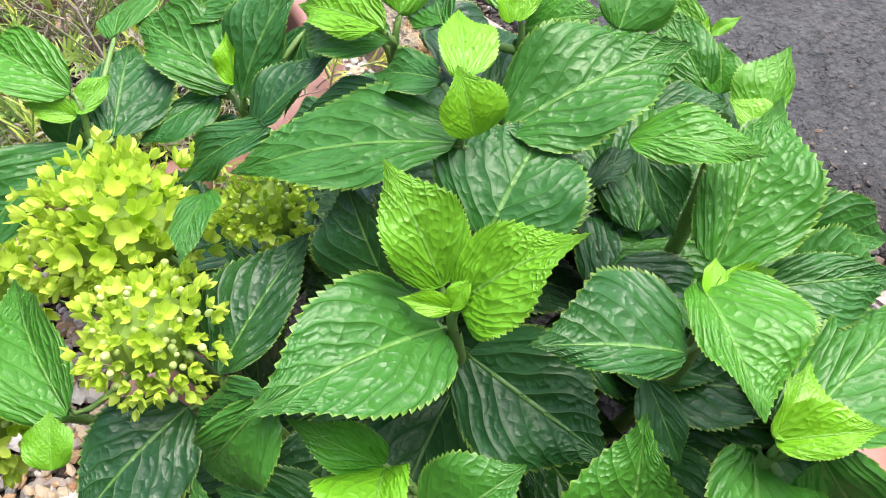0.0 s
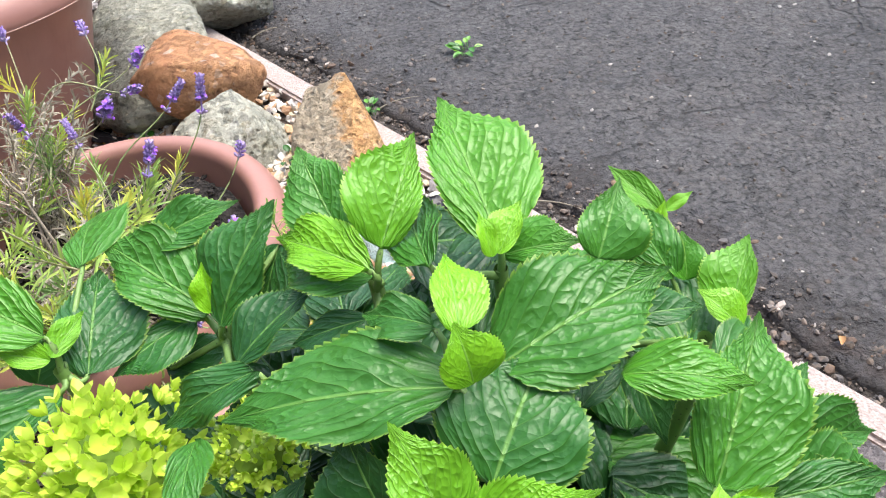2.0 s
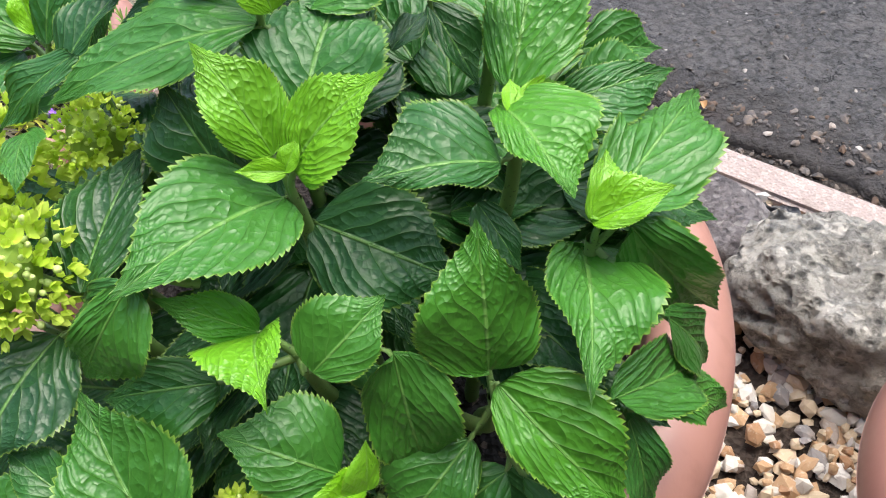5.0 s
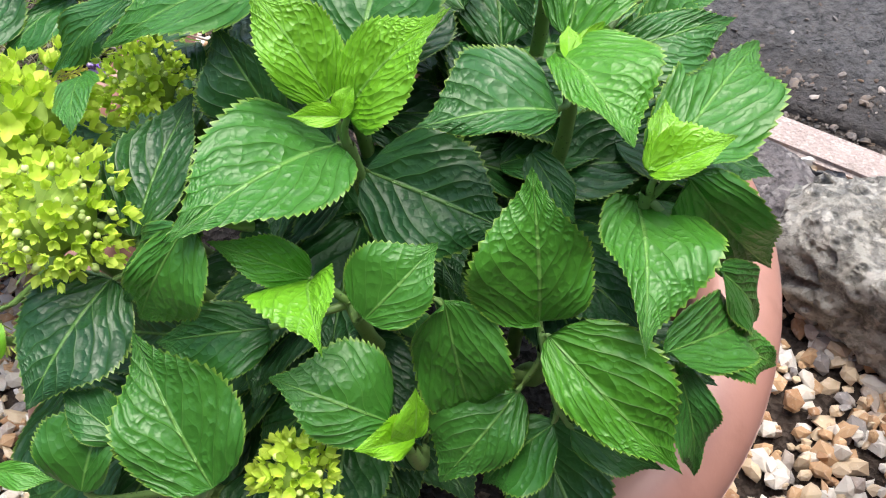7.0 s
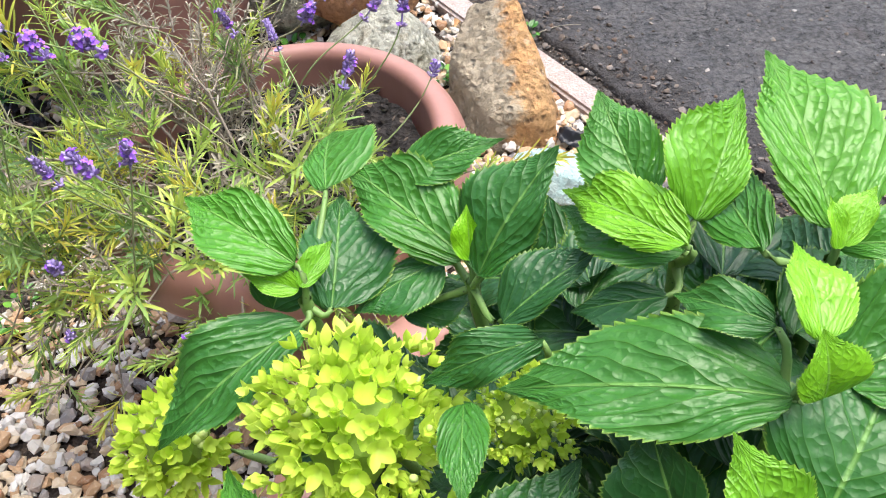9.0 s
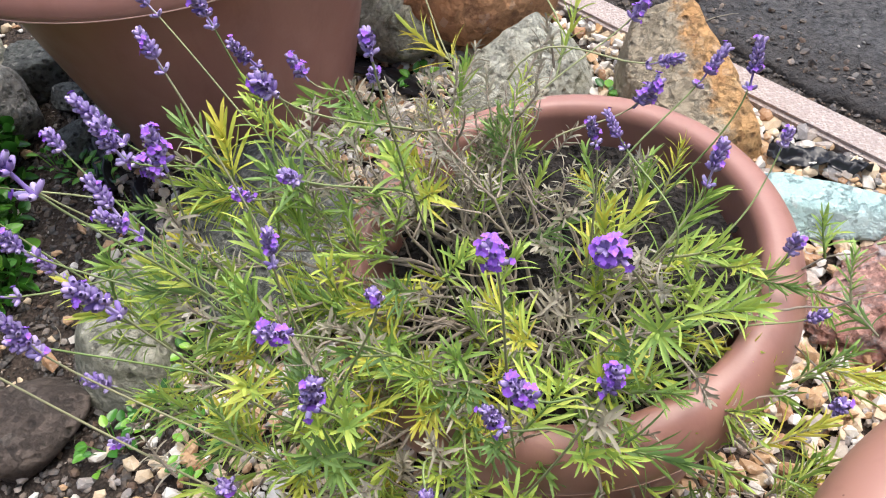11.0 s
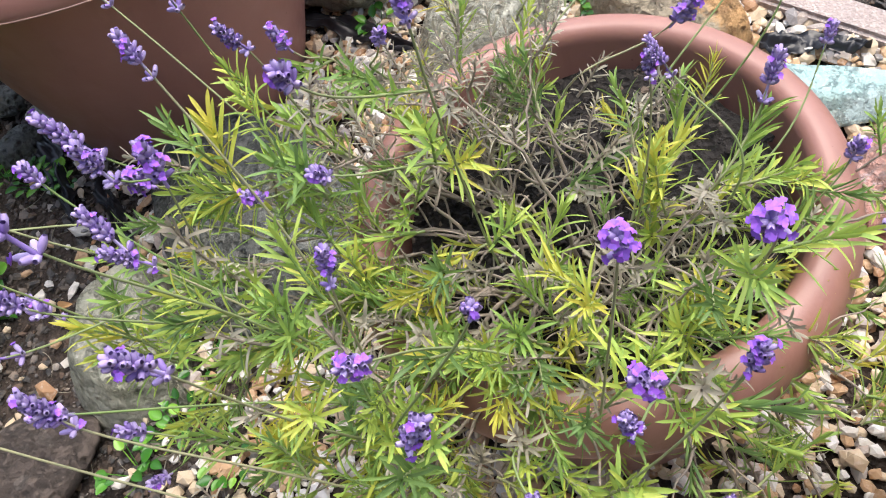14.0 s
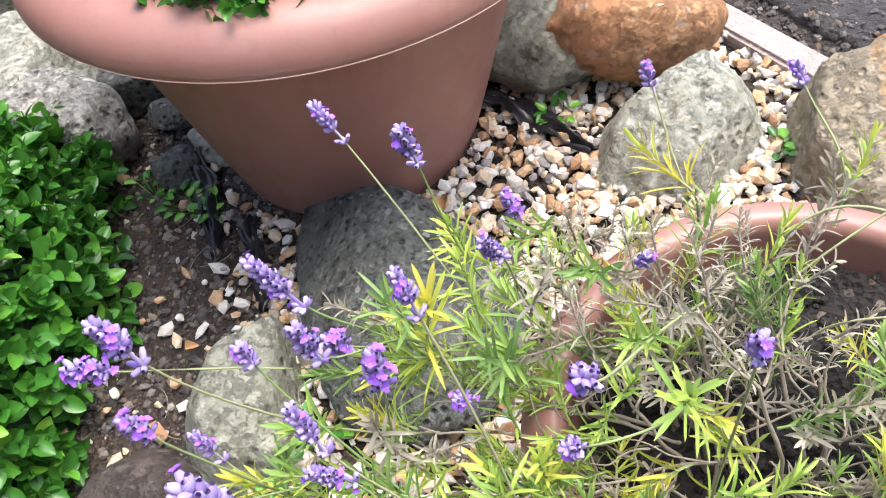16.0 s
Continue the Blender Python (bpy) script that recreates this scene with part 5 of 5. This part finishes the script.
def branch(a, b, lift, leaves, dry, thick=0.0026, kink=0.025):
    """A crooked woody branch with leafy shoots along its outer half."""
    a, b = Vector(a), Vector(b)
    pts = bezier(a, a.lerp(b, 0.3) + Vector((lr.uniform(-kink, kink), lr.uniform(-kink, kink), lift)), a.lerp(b, 0.75) + Vector((lr.uniform(-kink, kink), lr.uniform(-kink, kink), lift * 0.8)), b, 14)
    pts = [q + 0.006 * Vector((noise.noise(q * 40), noise.noise(q * 40 + Vector((7, 0, 0))), noise.noise(q * 40 + Vector((0, 7, 0))))) for q in pts]
    v, f = tube(pts, [0.72 * thick * (1 - 0.65 * i / 14) for i in range(15)], 6)
    mesh_object("branch", v, f, mat_wood, lavender)
    TIPS.append(pts[-1])
    for k in range(leaves):
        s = 1.0 if k == 0 else lr.uniform(0.45, 0.97)
        i = min(13, int(s * 14))
        q = pts[i].lerp(pts[i + 1], min(1.0, s * 14 - i))
        d = (pts[i + 1] - pts[i]).normalized()
        d = (d * (1.0 if k == 0 else 0.6) + Vector((lr.uniform(-0.7, 0.7), lr.uniform(-0.7, 0.7), lr.uniform(0.0, 0.85)))).normalized()
        sprig(q, d, lr.uniform(0.75, 1.15), lr.random() < dry)
    return pts


# (direction in degrees, spread, branches, least and greatest reach, height at the tip, share of dry shoots)
for angle, spread, number, near, far, tall, dry in ((185, 42, 16, 0.12, 0.30, 0.14, 0.3), (225, 30, 10, 0.14, 0.31, 0.14, 0.25), (275, 32, 8, 0.10, 0.26, 0.13, 0.25), (240, 170, 9, 0.02, 0.10, 0.15, 0.55), (325, 25, 8, 0.08, 0.22, 0.11, 0.2),
                                                   (15, 40, 3, 0.05, 0.12, 0.12, 0.5), (130, 40, 12, 0.06, 0.22, 0.19, 0.85), (60, 35, 3, 0.05, 0.12, 0.17, 0.85)):
    for k in range(number):
        a = radians(angle + lr.uniform(-spread, spread))
        out = Vector((math.cos(a), math.sin(a), 0))
        reach = near + (far - near) * (k + lr.random()) / number
        root = CROWN + Vector((lr.uniform(-0.05, 0.06), lr.uniform(-0.06, 0.05), -0.01))
        end = root + out * reach + Vector((0, 0, tall * (1.15 - 0.9 * (reach / far) ** 2) + lr.uniform(-0.05, 0.05)))
        pts = branch(root, end, lr.uniform(0.01, 0.05), 2, dry, 0.0034)
        for j in range(2):
            q = pts[lr.randrange(5, 11)]
            side = Vector((-out.y, out.x, 0)) * lr.choice((-1, 1))
            branch(q, q + side * lr.uniform(0.03, 0.08) + out * lr.uniform(0.01, 0.06) + Vector((0, 0, lr.uniform(0.0, 0.07))), 0.01, 2, dry, 0.0018, 0.012)
# long shoots that lean over the lip
for end in ((-0.185, 0.755, 0.05), (-0.15, 0.765, 0.10), (-0.23, 0.745, 0.12), (-0.12, 0.79, 0.06), (-0.35, 0.75, 0.15), (-0.44, 0.79, 0.18), (-0.27, 0.74, 0.21), (-0.05, 0.87, 0.25), (0.02, 0.93, 0.22),
            (-0.52, 0.82, 0.16), (-0.59, 0.88, 0.2), (-0.62, 0.97, 0.25), (-0.50, 0.78, 0.22)):
    root = CROWN + Vector((lr.uniform(-0.02, 0.05), lr.uniform(-0.05, 0.0), 0))
    pts = branch(root, end, 0.15, 4, 0.08, 0.0036)
    q = pts[10]
    branch(q, q + (Vector(end) - root).normalized() * 0.05 + Vector((lr.uniform(-0.05, 0.05), 0, 0.03)), 0.01, 2, 0.1, 0.0018, 0.01)
# flower heads, each on a stalk from the nearest branch tip
HEADS = [(-0.309, 0.775, 0.64), (-0.259, 0.755, 0.65), (-0.371, 0.786, 0.61), (-0.43, 0.839, 0.60), (-0.525, 0.97, 0.57), (-0.568, 0.998, 0.56), (-0.593, 0.981, 0.59),
         (-0.651, 0.981, 0.61), (-0.655, 0.952, 0.575), (-0.49, 0.962, 0.655), (-0.419, 0.914, 0.65), (-0.548, 0.863, 0.67), (-0.507, 1.126, 0.57), (-0.457, 1.022, 0.595)]
HEADS += [(-0.415, 0.758, 0.57), (-0.671, 0.902, 0.31), (-0.432, 0.795, 0.58), (-0.308, 0.754, 0.545), (-0.324, 0.734, 0.56), (-0.263, 0.742, 0.565), (-0.142, 0.957, 0.465),
          (-0.519, 0.813, 0.61), (-0.591, 0.831, 0.57), (-0.21, 0.978, 0.5), (-0.18, 1.008, 0.5), (-0.089, 1.036, 0.48), (-0.12, 1.045, 0.48)]
HEADS += [(-0.157, 1.041, 0.5), (-0.079, 0.935, 0.38), (-0.077, 0.879, 0.36), (-0.105, 0.785, 0.40), (-0.063, 1.014, 0.42), (-0.341, 1.231, 0.5), (-0.239, 1.208, 0.5),
          (-0.161, 1.109, 0.5), (-0.376, 1.034, 0.55), (-0.451, 1.125, 0.5), (-0.57, 1.033, 0.5), (-0.43, 0.917, 0.575), (-0.261, 0.742, 0.33), (-0.314, 0.767, 0.30)]
HEADS += [(-0.676, 0.993, 0.453), (-0.68, 0.93, 0.50), (-0.70, 1.0, 0.56), (-0.62, 0.88, 0.44), (-0.53, 0.80, 0.40), (-0.492, 0.984, 0.5), (-0.60, 1.06, 0.53), (-0.38, 0.75, 0.44), (-0.42, 0.76, 0.33)]
HEADS += [(-0.562, 1.16, 0.571), (-0.355, 0.91, 0.669), (-0.567, 0.949, 0.553), (-0.552, 0.923, 0.554), (-0.614, 0.907, 0.57), (-0.679, 0.863, 0.562), (-0.614, 0.852, 0.538), (-0.233, 0.936, 0.544)]
USED = []
for k, at in enumerate(HEADS):
    at = Vector(at)
    root = min(TIPS, key=lambda q: (q - at).length + 0.05 * USED.count(q[:]) + 2.0 * max(0.0, 0.10 - (q - at).length) + 0.6 * max(0.0, q.z - at.z + 0.05) + lr.uniform(0, 0.03))
    USED.append(root[:])
    out = at - root
    d = (out.normalized() * 0.8 + Vector((0, 0, 0.25)) + Vector((lr.uniform(-0.25, 0.25), lr.uniform(-0.25, 0.25), 0))).normalized()
    pts = bezier(root - out * 0.1, root + out * 0.25 + Vector((lr.uniform(-0.03, 0.03), lr.uniform(-0.03, 0.03), lr.uniform(0.01, 0.05))), at - d * 0.05, at - d * 0.006, 10)
    v, f = tube(pts, [0.0010 - 0.00003 * i for i in range(11)], 5)
    mesh_object("flower_stalk", v, f, mat_stalk, lavender)
    set_on(new("flower_spike", SPIKES[4 if k < 2 else (3 if at.z < 0.45 else lr.randrange(4))]), at - d * 0.010, d, lr.uniform(0.72, 1.08) * (1.25 if at.x < -0.5 else 1.0), lr)
    # leafy shoots on the lower half of the stalk
    for j in ((1, 3) if at.x < -0.4 else (1,) if at.x < -0.22 else ()):
        way = (pts[j + 1] - pts[j]).normalized()
        sprig(pts[j], (way + Vector((lr.uniform(-0.5, 0.5), lr.uniform(-0.5, 0.5), lr.uniform(-0.1, 0.3)))).normalized(), lr.uniform(0.85, 1.25), lr.random() < 0.12)
for kind, (V, F, T) in REST.items():
    ob = mesh_object("foliage" if kind == "green" else "dry_foliage", V, F, mat_lav if kind == "green" else mat_dry, lavender)
    ob.data.attributes.new("tone", "FLOAT", "POINT").data.foreach_set("value", T)
    tagged(ob, "narrow yellow green lavender leaves" if kind == "green" else "shrivelled grey brown lavender leaves", kind="stuff")


# ---- box bushes ----
mat_box = material("box_leaf", (0.08, 0.25, 0.03), 0.3)
_g = Graph(mat_box)
_c = _g.ramp(_g.math("FRACT", _g.math("ADD", _g.math("MULTIPLY", _g.rand(), 0.8), _g.math("MULTIPLY", _g.island(), 0.3))), (0.0, (0.016, 0.068, 0.014)), (0.5, (0.055, 0.20, 0.024)), (0.8, (0.15, 0.38, 0.038)), (1.0, (0.30, 0.55, 0.07)))
colour(_g, _c)
_tr = _g.put("ShaderNodeBsdfTranslucent", Color=_c)
_mx = _g.put("ShaderNodeMixShader", Fac=0.2)
_g.set(_mx.inputs[1], _g.b.outputs[0])
_g.set(_mx.inputs[2], _tr.outputs[0])
_g.set(_g.t.nodes["Material Output"].inputs[0], _mx.outputs[0])
# near-black green puts the shade between the leaves into the core's colour
mat_boxcore = material("box_inner_shade", (0.012, 0.03, 0.01), 0.9)


def box_leaf(verts, faces, base, d, up, size):
    """A small oval leaf, notched at its tip and cupped along the middle."""
    d = d.normalized()
    side = d.cross(up).normalized()
    up = side.cross(d)
    o, n = len(verts), 7
    for i in range(n + 1):
        s = i / n
        w = size * 0.35 * math.sin(math.pi * min(0.97, 0.06 + 0.92 * s ** 0.85)) ** 0.8
        p = base + d * (size * s * (1 if i < n else 0.97)) - up * (0.12 * size * s * s)
        verts += [p + side * w + up * (w * 0.32), p + side * w * 0.5 + up * w * 0.03, p, p - side * w * 0.5 + up * w * 0.03, p - side * w + up * (w * 0.32)]
    for i in range(n):
        for j in range(4):
            a = o + 5 * i + j
            faces.append((a, a + 1, a + 6, a + 5))


def leaf_mesh(name, verts, faces):
    me = bpy.data.meshes.new(name)
    me.from_pydata([tuple(v) for v in verts], [], [tuple(f) for f in faces])
    me.polygons.foreach_set("use_smooth", [True] * len(me.polygons))
    me.materials.append(mat_box)
    return me


def box_sprig(seed, size, pairs):
    """The stem of a sprig and its leaves, in opposite pairs."""
    r = random.Random(seed)
    stem = leaf_mesh("sprig", *tube([Vector((0, 0, 0)), Vector((0, 0, size * 0.8 * pairs))], [0.0013, 0.0008], 5))
    turn, leaves = r.uniform(0, 3), []
    for k in range(pairs):
        turn += math.pi / 2 + r.uniform(-0.3, 0.3)
        lift = 1.15 - 0.65 * k / pairs
        for j in (0, 1):
            a = turn + math.pi * j + r.uniform(-0.2, 0.2)
            d = Vector((math.sin(lift) * math.cos(a), math.sin(lift) * math.sin(a), math.cos(lift) + r.uniform(-0.15, 0.15)))
            verts, faces = [], []
            box_leaf(verts, faces, Vector((0, 0, size * 0.75 * k + 0.002)), d, Vector((0, 0, 1)), size * r.uniform(1.2, 1.9))
            leaves.append(leaf_mesh("leaf", verts, faces))
    return stem, leaves


BOX = [box_sprig(k, 0.0135, 4) for k in range(6)]


def box_bush(name, label, at, radii, count, scale, seed, lowest, front):
    """A clipped bush: a solid core coloured as its inner shade and leafy sprigs all over it, those at its front made
    leaf by leaf.
    """
    r = random.Random(seed)
    base = thing(name, label, "box bush", "", at)
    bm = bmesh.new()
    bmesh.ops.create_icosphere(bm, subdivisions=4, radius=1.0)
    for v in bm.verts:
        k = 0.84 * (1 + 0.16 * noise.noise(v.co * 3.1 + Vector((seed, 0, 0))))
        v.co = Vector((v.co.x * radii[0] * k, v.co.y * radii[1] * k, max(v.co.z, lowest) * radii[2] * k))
    part("shade_core", bm, mat_boxcore, base, "solid dark core, its colour standing in for shade inside the bush")
    rest_v, rest_f, single = [], [], 0
    for k in range(count):
        z = r.uniform(lowest + 0.02, 1.0)
        a = r.uniform(0, 2 * math.pi)
        q = math.sqrt(max(0.0, 1 - z * z))
        n = Vector((q * math.cos(a), q * math.sin(a), z))
        b = 0.86 * (1 + 0.16 * noise.noise(n * 3.1 + Vector((seed, 0, 0)))) + r.uniform(-0.06, 0.07)
        p = Vector((n.x * radii[0], n.y * radii[1], n.z * radii[2])) * b
        d = (n + Vector((r.uniform(-0.7, 0.7), r.uniform(-0.7, 0.7), r.uniform(-0.2, 0.9)))).normalized()
        m = Matrix.Translation(p) @ d.to_track_quat("Z", "Y").to_matrix().to_4x4() @ Matrix.Rotation(r.uniform(0, 6.28), 4, "Z") @ Matrix.Diagonal((scale, scale, scale, 1))
        stem, leaves = BOX[r.randrange(6)]
        if single < 36 and n.dot(Vector(front)) > 0.6:
            single += 1
            ob = new("sprig", stem)
            ob.parent, ob.matrix_local = base, m
            for me in leaves:
                new("leaf", me).parent = ob
        else:
            for me in [stem] + leaves:
                o = len(rest_v)
                rest_v += [m @ v.co for v in me.vertices]
                rest_f += [tuple(i + o for i in f.vertices) for f in me.polygons]
    tagged(mesh_object("foliage", rest_v, rest_f, mat_box, base), "small glossy green leaves", kind="stuff")
    return base


box_bush("box_hedge", "dense glossy green box bush growing on the soil", (-1.27, 1.33, 0.0), (0.18, 0.50, 0.26), 900, 1.35, 3, -0.05, (0.9, -0.3, 0.3))
box_bush("potted_box", "low dense green box bush filling the tall pot", (POT_C[0] + 0.05, POT_C[1] + 0.015, 0.42), (0.312, 0.312, 0.15), 1500, 0.95, 9, -0.02, (0.2, -0.9, 0.3))


# ---- weeds and litter ----
def weed(at, seed, spread, leaves, label):
    r = random.Random(seed)
    base = tagged(new("weed"), label, "weed", "small weeds")
    base.location = at
    for k in range(leaves):
        a = r.uniform(0, 6.28)
        q = spread * math.sqrt(r.random())
        p = Vector((q * math.cos(a), q * math.sin(a), 0.004))
        verts, faces = tube([Vector((p.x * 0.4, p.y * 0.4, -0.006)), p + Vector((0, 0, 0.012))], [0.0009, 0.0006], 4)
        verts, faces = list(verts), list(faces)
        box_leaf(verts, faces, p + Vector((0, 0, 0.01)), Vector((math.cos(a + r.uniform(-1, 1)), math.sin(a + r.uniform(-1, 1)), r.uniform(0, 0.6))), Vector((0, 0, 1)), r.uniform(0.010, 0.022))
        mesh_object("leaf", verts, faces, mat_box, base)
    return base


WEED = "small light green weed seedling on the ground"
for k, (x, y, s, n) in enumerate(((-1.0, 1.62, 0.035, 16), (-0.955, 1.60, 0.03, 14), (-1.07, 1.66, 0.04, 16), (-0.80, 1.10, 0.05, 22), (-0.86, 1.07, 0.04, 16), (-0.74, 1.05, 0.04, 14), (-0.40, 1.68, 0.03, 12),
                                 (-0.76, 1.20, 0.04, 14), (0.285, 1.86, 0.03, 18), (0.06, 1.70, 0.02, 8), (-0.11, 1.55, 0.02, 8))):
    weed((x, y, -0.02 if ACROSS.x * x + ACROSS.y * y > 0.99 else 0.0), 60 + k, s, n, WEED)

mat_litter = material("dry_leaf", (0.42, 0.24, 0.10), 0.7)
_g = Graph(mat_litter)
colour(_g, _g.mix(_g.noise(60, 4), (0.30, 0.15, 0.06), (0.58, 0.38, 0.18)))


def dry_leaf(at, size, turn, seed):
    verts, faces = [], []
    box_leaf(verts, faces, Vector((-size / 2, 0, 0)), Vector((1, 0, 0.1)), Vector((0, 0, 1)), size)
    verts = [v + Vector((0, 0, 0.12 * size * noise.noise(v * 60 + Vector((seed, 0, 0))) + 4 * v.y * v.y / size)) for v in verts]
    ob = mesh_object("dry_leaf", verts, faces, mat_litter)
    ob.matrix_world = pose(*at, 5, -4, turn)
    return tagged(ob, "curled dry brown fallen leaf", "leaf litter", "fallen leaves")


for k, (x, y, s, t) in enumerate(((0.285, 1.24, 0.035, 30), (-0.59, 1.545, 0.03, 100), (-0.63, 1.53, 0.025, 10), (0.60, 0.80, 0.018, 60), (0.02, 1.24, 0.02, 10), (-0.08, 1.72, 0.018, 50), (0.66, 0.92, 0.016, 80), (-0.95, 1.35, 0.02, 15))):
    dry_leaf((x, y, 0.008 if ACROSS.x * x + ACROSS.y * y < 0.94 else -0.014), s, t, k)


def twig(a, b, thick):
    a, b = Vector(a), Vector(b)
    side = Vector((-(b - a).y, (b - a).x, 0)) * 0.18
    v, f = tube(bezier(a, a.lerp(b, 0.3) + side, a.lerp(b, 0.7) + side, b, 8), [thick * (1 - 0.06 * i) for i in range(9)], 5)
    return tagged(mesh_object("twig", v, f, mat_dry), "thin dry straw coloured twig", "twig", "fallen twigs")


twig((0.27, 1.33, -0.014), (0.40, 1.27, -0.014), 0.0018)
twig((0.06, 1.69, -0.018), (0.16, 1.72, -0.018), 0.0016)
twig((-0.20, 2.10, -0.018), (-0.14, 2.13, -0.018), 0.0028)
twig((0.62, 0.62, 0.006), (0.58, 0.70, 0.006), 0.0018)
_w = random.Random(31)
for k in range(26):
    x, y, a = _w.uniform(-1.05, -0.75), _w.uniform(1.0, 1.65), _w.uniform(0, 6.28)
    twig((x, y, 0.0), (x + 0.05 * math.cos(a), y + 0.05 * math.sin(a), 0.004), 0.0007)

# ---- unseen walls, added to hold back low sky light from south and west ----
mat_wall = material("blocker_wall", (0.30, 0.27, 0.24), 0.9)
_g = Graph(mat_wall)
colour(_g, _g.mix(_g.noise(6, 5), (0.10, 0.075, 0.06), (0.17, 0.125, 0.10)))


def plain_wall(name, size, at):
    bm = bmesh.new()
    bmesh.ops.create_cube(bm, size=1.0)
    bmesh.ops.scale(bm, vec=size, verts=bm.verts)
    bmesh.ops.translate(bm, vec=at, verts=bm.verts)
    me = bpy.data.meshes.new(name)
    bm.to_mesh(me)
    bm.free()
    me.materials.append(mat_wall)
    tagged(new(name, me), "added unseen wall that blocks low sky light", "wall", kind="structure")


plain_wall("wall_south", (14.0, 0.25, 2.4), (-1.0, -1.35, 1.13))
plain_wall("wall_west", (0.25, 7.0, 2.4), (-3.2, 2.0, 1.13))
